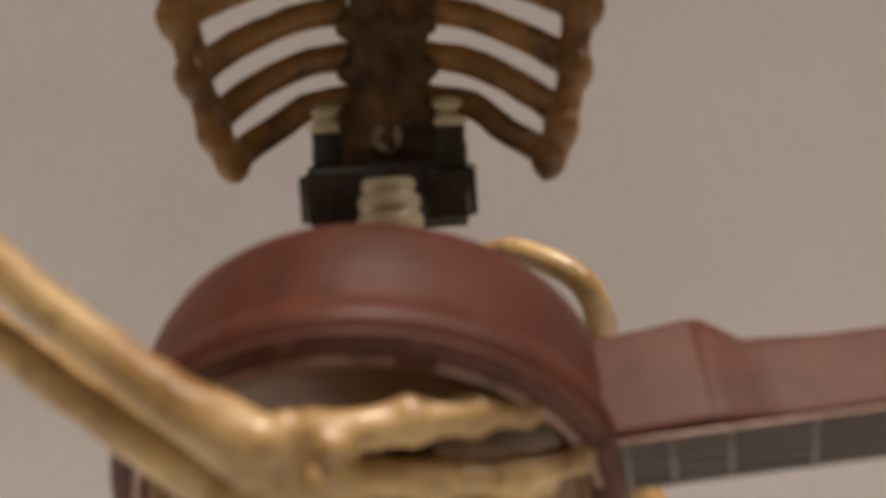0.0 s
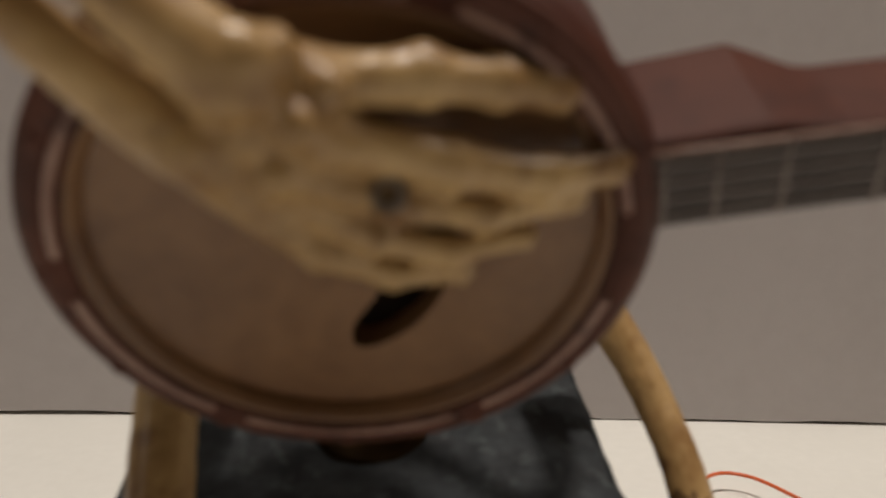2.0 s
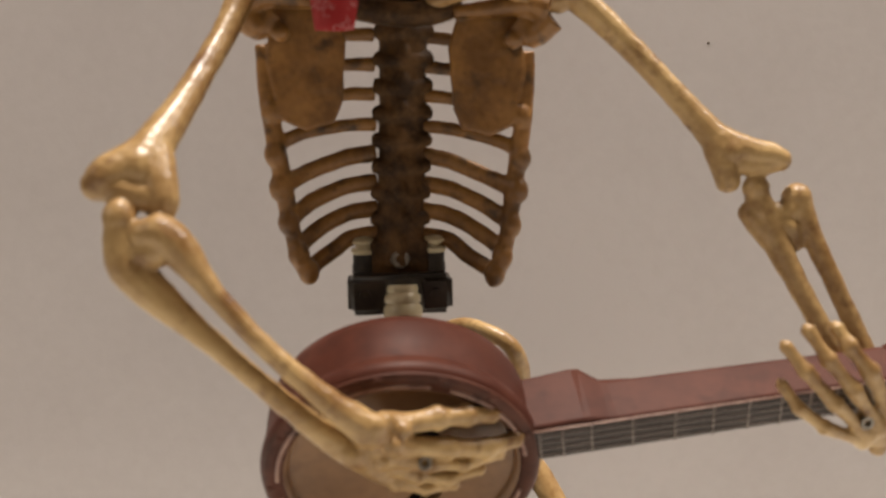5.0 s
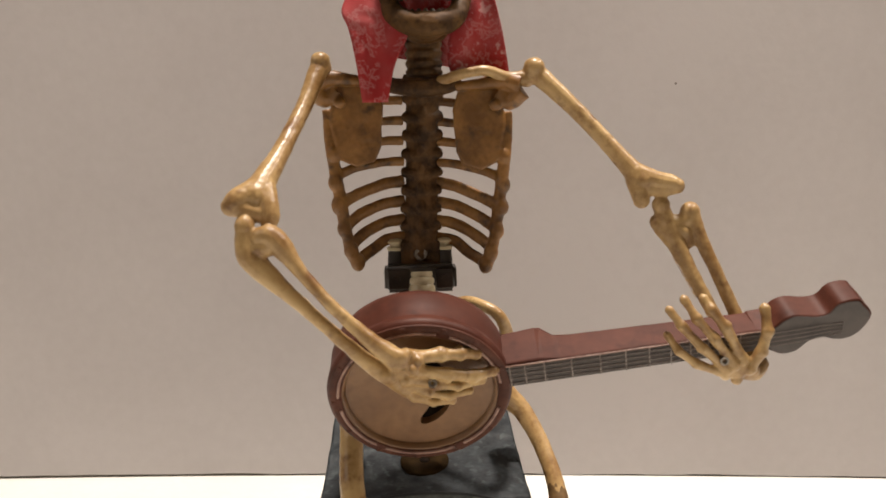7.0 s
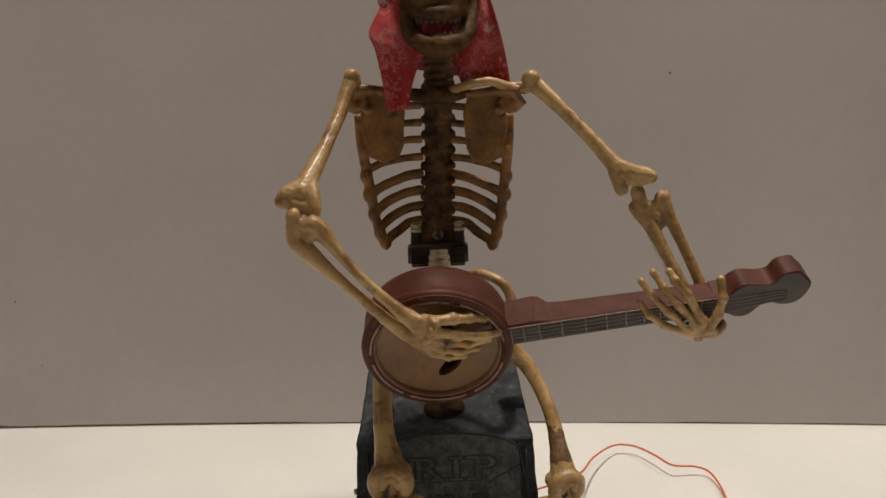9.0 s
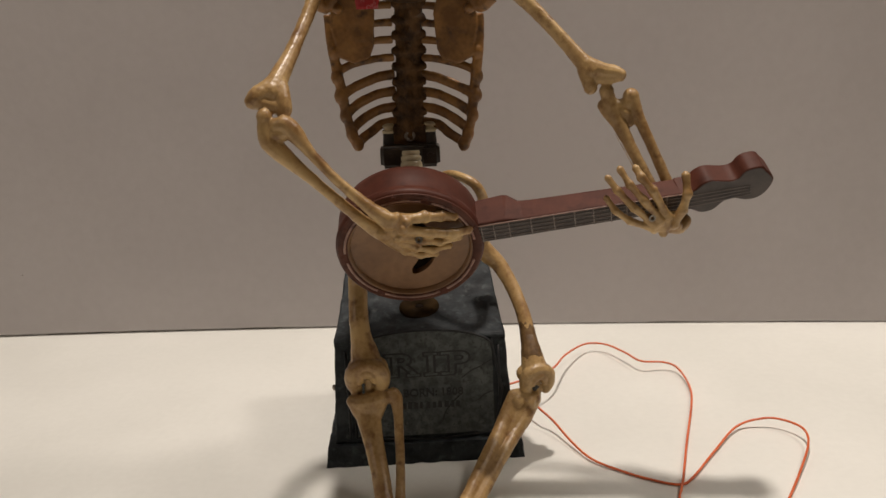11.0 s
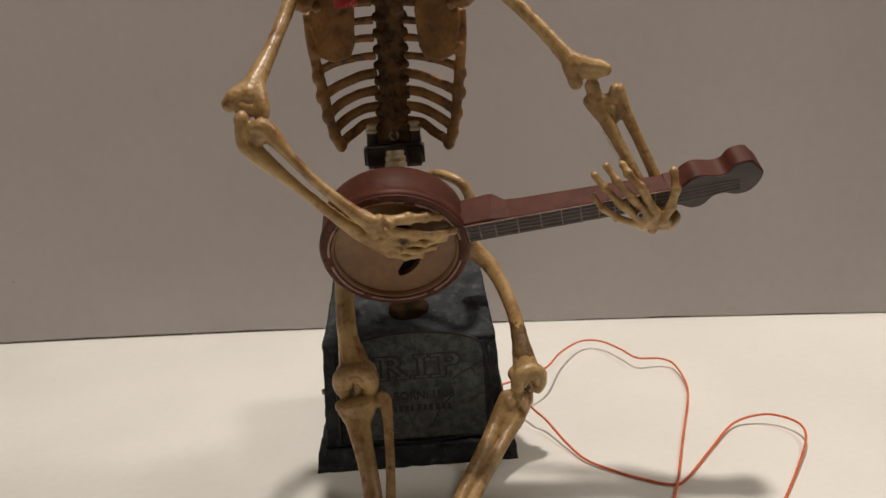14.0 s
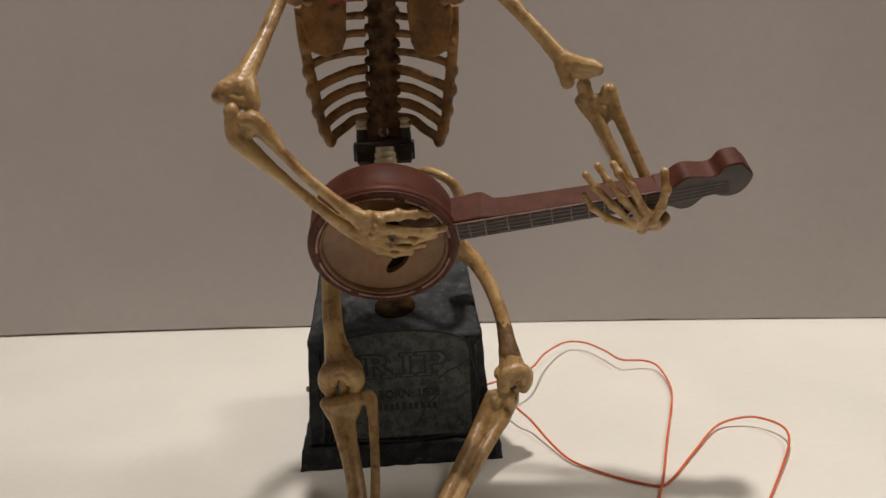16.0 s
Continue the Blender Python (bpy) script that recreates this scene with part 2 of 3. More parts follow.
MARKS = ((0.161, 0.308, 0.9), (-0.434, 0.124, 1.1), (-0.416, 0.062, 0.7))


def build_board():
    """The bowed white board behind; its lower edge is ragged and stands just off the table."""
    bm = bmesh.new()
    cols = 260
    lo_f, hi_f, lo_b, hi_b = [], [], [], []
    for i in range(cols + 1):
        x = -1.1 + 2.2 * i / cols
        y = back_y(max(-0.8, min(0.8, x)))
        gap = 0.0012 + 0.0010 * max(0.0, min(1.0, -4 * x)) + 0.0011 * noise.noise(Vector((x * 18, 0, 0))) + 0.0007 * noise.noise(Vector((x * 70, 3, 0)))
        for lst, yy, z in ((lo_f, y, max(gap, 0.0003)), (hi_f, y + 0.0025, 0.43), (lo_b, y + 0.005, max(gap, 0.0003)), (hi_b, y + 0.0075, 0.43)):
            lst.append(bm.verts.new((x, yy, z)))
    for i in range(cols):
        for a, b, k in ((lo_f, hi_f, 0), (hi_f, hi_b, 0), (hi_b, lo_b, 0), (lo_b, lo_f, 1)):
            bm.faces.new((a[i], a[i + 1], b[i + 1], b[i])).material_index = k
    bm.faces.new((lo_f[0], hi_f[0], hi_b[0], lo_b[0]))
    bm.faces.new((lo_f[-1], lo_b[-1], hi_b[-1], hi_f[-1]))
    ob = new("wall_back", mesh_of("wall_back", bm, [M_BOARD, M_CUT]))
    ob.data.set_sharp_from_angle(angle=radians(30))
    for x, z, r in MARKS:
        bm = bmesh.new()
        lathe(bm, [(0.05, 0.25), (r, 0.2), (r, -0.6), (0.05, -0.6)], 9, Matrix.Translation((x, back_y(x) + 0.0054 * z, z)) @ pose(0, 0, 0, 90, 0, 0), False)
        part("speck", bm, M_CUT, ob)
    for x0, z0, x1, z1 in ((0.165, 0.279, 0.277, 0.296), (-0.33, 0.335, -0.20, 0.29)):
        bm = bmesh.new()
        line = [(x0 + (x1 - x0) * k / 8, z0 + (z1 - z0) * k / 8 + 0.002 * math.sin(k * 0.9)) for k in range(9)]
        tube(bm, [(x * 1000, (back_y(x) + 0.0064 * z) * 1000 + 0.42, z * 1000, 0.12 + 0.42 * math.sin(math.pi * k / 8)) for k, (x, z) in enumerate(line)], 8, 3)
        part("crease", bm, M_BOARD, ob)
    tagged(ob, "bowed matt grey-white board standing behind the figure", "wall", kind="structure")


build_board()

bm = bmesh.new()
box(bm, -1200, 1200, -1100, 700, -749, 0)
tagged(new("floor", mesh_of("floor", bm, M_PAPER, False)), "plain white table surface under the figure", "table surface", kind="structure")

# room shell out of view, added for closure and bounced light
for nm, b in (("wall_left", (-2600, -2500, -2600, 2600, -800, 2000)), ("wall_right", (2500, 2600, -2600, 2600, -800, 2000)), ("wall_front", (-2500, 2500, -2600, -2500, -800, 2000)), ("wall_far", (-2500, 2500, 2500, 2600, -800, 2000)), ("floor_room", (-2500, 2500, -2500, 2500, -800, -750)), ("ceiling", (-2500, 2500, -2500, 2500, 1900, 2000))):
    bm = bmesh.new()
    box(bm, *b)
    tagged(new(nm, mesh_of(nm, bm, M_ROOM, False)), "unseen plain room shell, added to close the place and bounce light", "wall" if "wall" in nm else nm.split("_")[0], kind="structure")


# ---- the gravestone that it sits on ----
def worn_block(bm, cuts, amount, size):
    bmesh.ops.subdivide_edges(bm, edges=bm.edges[:], cuts=cuts, use_grid_fill=True)
    bm.normal_update()
    for v in bm.verts:
        v.co += v.normal * amount * 0.001 * (noise.noise(v.co / size) + 0.5 * noise.noise(v.co / (size * 0.35)))
    return bm


def hexa(bm, lo, hi, z0, z1):
    """A block between two rectangles (x0, x1, y0, y1)."""
    vs = []
    for (x0, x1, y0, y1), z in ((lo, z0), (hi, z1)):
        vs += [bm.verts.new(V(x, y, z)) for x, y in ((x0, y0), (x1, y0), (x1, y1), (x0, y1))]
    for f in ((3, 2, 1, 0), (4, 5, 6, 7), (0, 1, 5, 4), (1, 2, 6, 5), (2, 3, 7, 6), (3, 0, 4, 7)):
        bm.faces.new([vs[i] for i in f])
    return bm


def text_mesh(body, size, thick, fat=0.0):
    cu = bpy.data.curves.new("letters", "FONT")
    cu.body, cu.size, cu.extrude, cu.align_x, cu.align_y = body, size * 0.001, thick * 0.001, "CENTER", "CENTER"
    cu.offset = fat * 0.001
    ob = new("letters", cu)
    deps = bpy.context.evaluated_depsgraph_get()
    deps.update()
    me = bpy.data.meshes.new_from_object(ob.evaluated_get(deps))
    bpy.data.objects.remove(ob)
    bm = bmesh.new()
    bm.from_mesh(me)
    bpy.data.meshes.remove(me)
    return bm


def build_gravestone():
    g = thing("gravestone", FIG, "dark blue-black painted toy gravestone with carved lettering, on the table", "gravestone")
    bm = worn_block(hexa(bmesh.new(), (-65.5, 65.5, 0, 120), (-63.5, 63.5, 1.5, 118), 0, 14), 18, 1.3, 0.008)
    part("plinth", bm, M_STONE, g, bevel=0.001)
    bm = worn_block(hexa(bmesh.new(), (-59, 59, 6.5, 114), (-55, 55, 11.5, 111.5), 13.5, 83), 20, 0.9, 0.010)
    part("block", bm, M_STONE, g, bevel=0.001)
    # rolled, lumpy top that slopes back from the ledge
    bm = bmesh.new()
    prof = [(11.2, 80.5), (11.0, 83.2), (14.5, 85.2), (30, 88), (50, 92.5), (68, 98), (84, 104), (96, 108.5), (105, 109), (111, 104), (112, 80.5)]
    path = [p for p in glide(prof[1:-1], 7)]
    path = [np.array(prof[0])] + path + [np.array(prof[-1])]
    cols = 64
    grid = []
    for i in range(cols + 1):
        s = -1 + 2 * i / cols
        row = []
        for y, z in path:
            half = 55.3 - max(0, y - 12) * 0.035 - 4.0 * max(0, (y - 80) / 30) ** 2
            q = V(s * half, y, z)
            q += Vector((0, -0.6, 0.6)) * 0.001 * (2.0 * noise.noise(q / 0.016) + 1.1 * noise.noise(q / 0.006))
            row.append(bm.verts.new(q))
        grid.append(row)
    for A, B in zip(grid, grid[1:]):
        for k in range(len(path) - 1):
            bm.faces.new((A[k], B[k], B[k + 1], A[k + 1]))
        bm.faces.new((A[-1], B[-1], B[0], A[0]))
    bm.faces.new(grid[0])
    bm.faces.new(grid[-1][::-1])
    part("sloping_top", bm, M_STONE, g)
    # carved front: leaning plane, x along the stone, y up the face
    face = Matrix.Translation(V(0, 6.5, 13.5)) @ pose(0, 0, 0, 90 - 4.1, 0, 0)

    def arch(w, side_h, peak, cx=1.0, n=14):
        return [(cx - w, 4), (cx + w, 4), (cx + w, side_h)] + [(cx + w * math.cos(math.pi * k / n), side_h + (peak - side_h) * math.sin(math.pi * k / n)) for k in range(1, n)] + [(cx - w, side_h)]

    bm = prism(bmesh.new(), arch(45.5, 63, 75.5), -0.5, 0.9, face)
    part("panel", bm, M_PANEL, g, "grey-green carved panel", False)
    bm = bmesh.new()
    pts = arch(45.5, 63, 75.5)
    tube(bm, [(*((face @ V(x, y, 0.9)) * 1000), 0.9) for x, y in pts + pts[:1]], 8, 2)
    part("moulding", bm, M_LETTER, g)
    for u in (50.5, -48.5):
        bm = bmesh.new()
        tube(bm, [(*((face @ V(u, y, 0.6)) * 1000), 0.8) for y in (3, 30, 63)], 8, 3)
        part("groove", bm, M_LETTER, g)
    for ch, u in (("R", -12.0), ("I", 6.5), ("P", 24.0)):
        for fat, mat, lift, nm in ((1.45, M_LETTER, 0.85, "letter"), (0.1, M_PANEL, 1.1, "letter_face")):
            bm = text_mesh(ch, 23.0, 0.25, fat)
            at_face = face @ Matrix.Translation(V(u, 52.5, lift)) @ Matrix.Diagonal((1.22, 0.84, 1, 1))
            bm.transform(at_face)
            for y in (-8.2, 8.2):
                for x in {"R": (-6.0, 5.5) if y < 0 else (-6.0,), "I": (0,), "P": (-5.5,)}[ch]:
                    w, h = 3.2 + fat * 0.8, 0.8 + fat * 0.8
                    prism(bm, [(x - w, y - h), (x + w, y - h * 0.8), (x + w, y + h * 0.8), (x - w, y + h)], -0.25, 0.24, at_face)
            part(nm, bm, mat, g, "", False)
    bm = text_mesh("BORN: 1808", 7.5, 0.5, 0.15)
    bm.transform(face @ Matrix.Translation(V(7, 33, 1.2)))
    part("inscription", bm, M_LETTER, g, "", False)
    for u, w, h in ((-12, 1.2, 4.0), (-8.6, 1.5, 4.4), (-4.6, 1.3, 4.0), (-1.2, 1.0, 4.2), (3.4, 1.4, 4.3), (7.4, 1.2, 4.0), (11, 1.3, 4.4), (15.4, 1.5, 4.1), (19.4, 1.1, 4.3), (22.8, 1.3, 4.0)):
        bm = prism(bmesh.new(), [(u - w, 22.6), (u + w * 0.9, 22.4), (u + w, 22.4 + h), (u - w * 0.8, 22.6 + h)], 0.6, 1.2, face)
        part("inscription_bar", bm, M_LETTER, g, "", False)
    for pts in (((26, 42), (33, 47), (38, 49), (45, 53), (50, 55)), ((24, 30), (20, 26), (15, 20), (12, 12)), ((36, 26), (41, 30), (45.5, 32)), ((-38, 20), (-33, 27), (-34, 35))):
        bm = bmesh.new()
        tube(bm, [(*((face @ V(x, y, 0.75)) * 1000), 0.45) for x, y in pts], 6, 3)
        part("crack", bm, M_LETTER, g)
    # flat hub below the drum, screw on the side
    hub_at = Matrix.Translation(V(0.5, 48, 91.6)) @ pose(0, 0, 0, 15, 0, 0)
    bm = lathe(bmesh.new(), [(2.8, 0.4), (3.0, 1.5), (12.8, 1.7), (13.6, 1.0), (13.6, -4), (2.8, -4)], 40, hub_at, False)
    part("hub", bm, M_GOLD, g, "flat brown-gold hub with a dark hole, the drum's shade put into its colour")
    # black disc painted as the dark of the hub's hole
    bm = lathe(bmesh.new(), [(0.1, 0.8), (2.9, 0.8), (2.9, 0.2), (0.1, 0.2)], 20, hub_at, False)
    part("hub_hole_shade", bm, M_HOLE, g)
    bm = lathe(bmesh.new(), [(0.1, 1.6), (1.2, 1.5), (1.9, 0.9), (1.9, -1), (0.1, -1)], 16, Matrix.Translation(V(-57.2, 12, 52)) @ pose(0, 0, 0, 0, -90, 0), False)
    part("side_screw", bm, M_STEEL, g)


build_gravestone()

# ---- banjo ----
BANJO = FIG @ Matrix.Translation(V(-1.8, -30.9, 154.6)) @ Matrix(((0.9984, -0.0563, -0.0104), (-0.0350, -0.4550, -0.8898), (0.0454, 0.8887, -0.4563))).to_4x4() @ Matrix.Diagonal((0.934, 0.934, 0.934, 1))
NECK = Matrix.Translation(V(42, 7.6, -0.5)) @ pose(0, 0, 0, 0, -0.31, 5.76) @ Matrix.Diagonal((0.989, 1, 1, 1))


def build_banjo():
    g = thing("banjo", BANJO, "small red-brown plastic toy banjo held across the lap", "banjo")
    prof = [(38.5, 0.2), (43.0, 0.6), (45.2, -0.6), (45.9, -3), (45.7, -5.2), (44.8, -6.6), (44.6, -8.5), (45.0, -14), (45.0, -23), (44.2, -27.0), (42.0, -29.4), (0.1, -30), (0.1, -8.2), (36.5, -8.0), (37.6, -5.0)]
    bm = lathe(bmesh.new(), prof, 96, None, False)
    part("shell", bm, M_WOOD, g)
    bm = lathe(bmesh.new(), [(38.6, 0.3), (43.1, 0.75), (44.9, -0.2), (44.4, 0.35), (43.0, 1.1), (38.6, 0.9)], 96)
    part("face_ring", bm, M_SIDE, g, "printed brown ring round the face")
    for a, b in ((8, 66), (75, 118), (126, 176), (188, 232), (240, 292), (300, 344)):
        bm = bmesh.new()
        pts = [(40.2 * math.cos(radians(a + (b - a) * k / 10)), 40.2 * math.sin(radians(a + (b - a) * k / 10)), 1.0, 0.75) for k in range(11)]
        tube(bm, pts, 8, 2)
        part("hoop", bm, M_HOOP, g)
    for a in (20, 48, 71, 97, 122, 150, 181, 209, 236, 265, 296, 322):
        bm = bmesh.new()
        r = Matrix.Rotation(radians(a), 4, "Z")
        prism(bm, [(41.2, -1.1), (43.8, -1.5), (44.1, 0), (43.8, 1.5), (41.2, 1.1)], 0.4, 1.35, r)
        part("bracket", bm, M_SIDE, g, bevel=0.0004)
    # skin with its long sound slot cut through
    mid = glide([(2, 20), (8, 11), (11.5, 1), (8.5, -12), (-0.5, -22.5)], 10)
    left, right = [], []
    for k, p in enumerate(mid):
        d = mid[min(k + 1, len(mid) - 1)] - mid[max(k - 1, 0)]
        d = d / np.hypot(*d)
        w = 6.0 * (1 - 0.3 * k / (len(mid) - 1)) * math.sqrt(max(0.02, 1 - abs(2 * k / (len(mid) - 1) - 1) ** 6))
        left.append((p[0] - d[1] * w, p[1] + d[0] * w))
        right.append((p[0] + d[1] * w, p[1] - d[0] * w))
    slot = left + right[::-1]
    bm = bmesh.new()
    edges = []
    for loop in (slot, [(37.2 * math.cos(2 * math.pi * k / 96), 37.2 * math.sin(2 * math.pi * k / 96)) for k in range(96)]):
        vs = [bm.verts.new(V(x, y, -2.6)) for x, y in loop]
        edges += [bm.edges.new((vs[k], vs[(k + 1) % len(vs)])) for k in range(len(vs))]
    bmesh.ops.triangle_fill(bm, use_beauty=True, edges=edges)
    walls = bmesh.ops.extrude_edge_only(bm, edges=edges)
    for v in walls["geom"]:
        if isinstance(v, bmesh.types.BMVert):
            v.co.z -= 0.0050
    part("drum_skin", bm, M_SKIN, g, "tan glossy drum skin with a curved dark slot", False)
    # black plate closing the slot, coloured as the shade within
    bm = prism(bmesh.new(), slot, -8.1, -7.2)
    part("slot_shade_plate", bm, M_HOLE, g, "", False)
    bm = lathe(bmesh.new(), [(38.4, 0.6), (38.7, 0.2), (37.6, -2.3), (36.6, -2.55), (36.7, -2.2), (37.6, 0.2)], 96)
    part("inner_lip", bm, M_SKIN, g, "tan lip round the sunken skin")
    # neck: heel step, tapering shaft, headstock
    def to_neck(bm):
        bm.transform(NECK)
        return bm
    top = [(-6, 7.6), (18, 8.2), (20.5, 8.0), (26.5, 6.9), (29, 6.6), (125, 6.2), (125, -6.2), (26.5, -6.6), (-6, -7.2)]
    bm = bmesh.new()
    lo = [(x, y * (0.9 if x > 20 else 1.0)) for x, y in top]
    depth = {-6: 23.5, 18: 25.4, 20.5: 25.0, 26.5: 19.8, 29: 19.2, 125: 16.5}
    A = [bm.verts.new(V(x, y, -0.6)) for x, y in top]
    B = [bm.verts.new(V(x, y, -depth[x] + 2)) for x, y in lo]
    C = [bm.verts.new(V(x, y * 0.86, -depth[x])) for x, y in lo]
    bm.faces.new(A)
    bm.faces.new(C[::-1])
    for P, Q in ((A, B), (B, C)):
        for k in range(len(top)):
            bm.faces.new((P[k], P[(k + 1) % len(top)], Q[(k + 1) % len(top)], Q[k]))
    part("neck", to_neck(bm), M_WOOD, g, "", False, 0.001)
    bm = prism(bmesh.new(), [(-4, 6.1), (125.3, 5.7), (125.3, -5.9), (-4, -6.7)], -0.55, 0.3)
    board = part("fretboard", to_neck(bm), M_FRET, g, "grey fretboard with pale frets", False, 0.0003)
    for x in (3, 10.5, 20, 33.5, 47.5, 60, 71.5, 82, 91.5, 100, 108, 115.5):
        bm = tube(bmesh.new(), [(x, 6.0, 0.3, 0.42), (x, -6.5, 0.3, 0.42)], 6, 1)
        part("fret", to_neck(bm), M_WIRE_LINE, board)
    bm = tube(bmesh.new(), [(-2, 6.35, 0.05, 0.42), (60, 6.2, 0.05, 0.36), (125, 5.95, 0.05, 0.36)], 8, 6)
    part("binding", to_neck(bm), M_HOOP, g, "pale worn edge of the fretboard")
    for k, y in enumerate((4.3, 1.5, -1.4, -4.4)):
        bm = tube(bmesh.new(), [(-4, y, 0.55, 0.22), (125, y * 0.95, 0.6, 0.22), (165, y * 0.75, -1.2, 0.2)], 6, 8)
        part("string", to_neck(bm), M_WIRE_LINE, g)
    head = glide([(123, 6.0), (131, 6.6), (136, 10.5), (142, 12.3), (152, 10.0), (158, 10.8), (161, 14.6), (164.5, 16.6), (171.5, 16.8), (174.5, 13.4), (179, 6.5), (176, -1.5), (170.5, -6.2), (163, -6.5), (155, -3.4), (149, -5.2), (143, -10.6), (136, -11.2), (130, -7.6), (123, -6.2)], 3)
    head = [(p[0], p[1] - 1.5 * max(0, (p[0] - 125) / 50)) for p in head]
    bm = bmesh.new()
    tilt = Matrix.Translation(V(124, 0, -0.4)) @ pose(0, 0, 0, 0, 2.0, 0) @ Matrix.Translation(V(-124, 0, 0))
    prism(bm, head, -16, 0.0, tilt)
    part("headstock", to_neck(bm), M_WOOD, g, bevel=0.0008)
    bm = prism(bmesh.new(), [(150 + (x - 150) * 0.965, y * 0.95) for x, y in head], -0.5, 0.35, tilt)
    part("headstock_face", to_neck(bm), M_FRET, g, "grey headstock face", False, 0.0003)


build_banjo()


# ---- skeleton figure: one mesh ----
def digit(bm, pts, r):
    """A finger: bones with knuckles between them."""
    for (a, b) in zip(pts, pts[1:]):
        a, b = Vector(a), Vector(b)
        tube(bm, [(*(a + (b - a) * f), q) for f, q in ((0, r * 1.1), (0.2, r * 0.96), (0.5, r * 0.86), (0.8, r * 0.92), (1, r * 1.02))], 10, 3)
        ball(bm, *a, r * 1.16)
        r *= 0.93
    ball(bm, *pts[-1], r * 0.8)


def build_limbs():
    bm = bmesh.new()
    # strumming arm: upper bone with a forked lower end
    bone(bm, [(-44, 2, 306, 5.2), (-46, -2, 302, 4.6), (-50, -11.3, 290, 3.9), (-54.5, -21.8, 279, 3.8), (-60, -34.0, 266.5, 4.2), (-65, -44.5, 256.5, 5.4), (-68.5, -51.0, 249.5, 6.4)], 12, 5)
    ball(bm, -44, 1, 309, 4.8, 5, 4.6)
    bone(bm, [(-66, -46.3, 255, 4.6), (-71, -51.0, 251, 5.0), (-76, -54.0, 248, 4.9), (-78.5, -54.0, 245.5, 4.2)], 12, 4)
    bone(bm, [(-77, -54.0, 245.5, 4.2), (-71.5, -54.0, 243.8, 4.4), (-66, -54.0, 242, 4.2)], 12, 3)
    bone(bm, [(-65, -47.1, 254, 4.4), (-63.5, -52.0, 247, 4.8), (-62.5, -54.5, 241, 4.4), (-63, -55.0, 237.5, 3.4)], 12, 4)
    # forearm: hooked head, two bones with a long gap
    ball(bm, -72.5, -58, 237.5, 4.3, 4.4, 4.8)
    bone(bm, [(-72.5, -58.0, 237, 3.8), (-72.5, -58.0, 231, 4.6), (-71.0, -58.0, 225, 5.4), (-64.8, -59.0, 217.8, 4.9), (-52.3, -59.7, 205.8, 3.3), (-38.4, -59.1, 192.2, 3.0), (-24.5, -56.9, 178.4, 3.6), (-17.5, -54.6, 172.5, 4.2)], 12, 5)
    bone(bm, [(-66, -60.0, 233.5, 4.0), (-61.3, -61.0, 233.5, 4.9), (-57.5, -61.2, 229, 4.9), (-53, -61.7, 222.8, 3.6), (-48.0, -62.1, 216.0, 2.9), (-37.3, -62.2, 203.4, 2.8), (-24, -61.4, 190.0, 3.4), (-15, -59.8, 182, 4.6), (-11.5, -58.6, 178.5, 4.8)], 12, 5)
    bone(bm, [(-70, -58.0, 229, 4.2), (-64, -59.5, 229, 4.6), (-60, -60.5, 230, 4.2)], 12, 3)
    ball(bm, -10.5, -60, 180.5, 4.0, 3.6, 3.8)
    # strumming hand: wrist bones, two long forward fingers, three tucked below
    for x, y, z, r in ((-7.6, -58, 181, 2.9), (-8.6, -58, 177, 2.8), (-5.2, -57, 173.8, 2.9), (-10.6, -56, 172.8, 2.9), (-2.6, -56, 177.6, 2.6), (-13.5, -55, 169.5, 2.8), (-8, -55, 168.8, 2.6)):
        ball(bm, x, y, z, r)
    digit(bm, [(-5.5, -54, 178.2), (7.5, -50, 178.4), (16, -46.5, 177.6), (24.5, -42.8, 176.4)], 3.5)
    digit(bm, [(-4.5, -54, 172.6), (10.6, -48, 168.8), (22.2, -43.2, 166.4), (32.2, -39.2, 167.4)], 3.3)
    digit(bm, [(-7, -53, 168.5), (6, -47.5, 164.0), (15.5, -43.8, 162.0), (27, -40, 163.4)], 2.5)
    digit(bm, [(-10, -52, 167), (2, -45.8, 160.0), (11, -42, 157.2), (21, -39.2, 158.6)], 2.4)
    digit(bm, [(-13.5, -51.5, 166.5), (-4.5, -46, 158.4), (4, -41.8, 154.4), (13.5, -39.3, 154.2)], 2.3)
    bone(bm, [(-16.5, -57, 172, 3.6), (-13, -53, 167, 2.8), (-8, -49.5, 161.5, 2.2)], 10, 3)
    # fretting arm: collar bone, upper bone with a forked lower end
    bone(bm, [(13, 5, 299, 2.8), (24, 2, 302.0, 2.5), (35, 1, 303, 2.6), (44, 2, 299.5, 3.2), (54, 2, 299, 4.0)], 12, 4)
    bone(bm, [(57, 2, 302, 5.2), (62, 1.2, 298.2, 4.8), (75.8, -2, 284.6, 4.1), (89.8, -6, 269.0, 4.0), (100.2, -10, 256.4, 4.8), (106, -12.5, 249.6, 6.2)], 12, 5)
    ball(bm, 57.5, 1, 304, 5.4, 5.4, 5.0)
    bone(bm, [(104, -12, 253, 5.0), (112, -14, 249.5, 4.8), (118.5, -15, 248.2, 4.4), (122.0, -15.5, 246.8, 3.8)], 12, 4)
    bone(bm, [(103, -12, 251, 5.0), (104.5, -13.5, 245, 4.6), (105.6, -14, 240.2, 4.0)], 12, 4)
    bone(bm, [(109, -14, 245.5, 3.4), (115, -15, 245, 3.6), (120, -15.5, 246, 3.4)], 12, 3)
    # forearm: hooked head between the fork, two bones
    ball(bm, 114.6, -15, 237.8, 4.3, 4.4, 4.6)
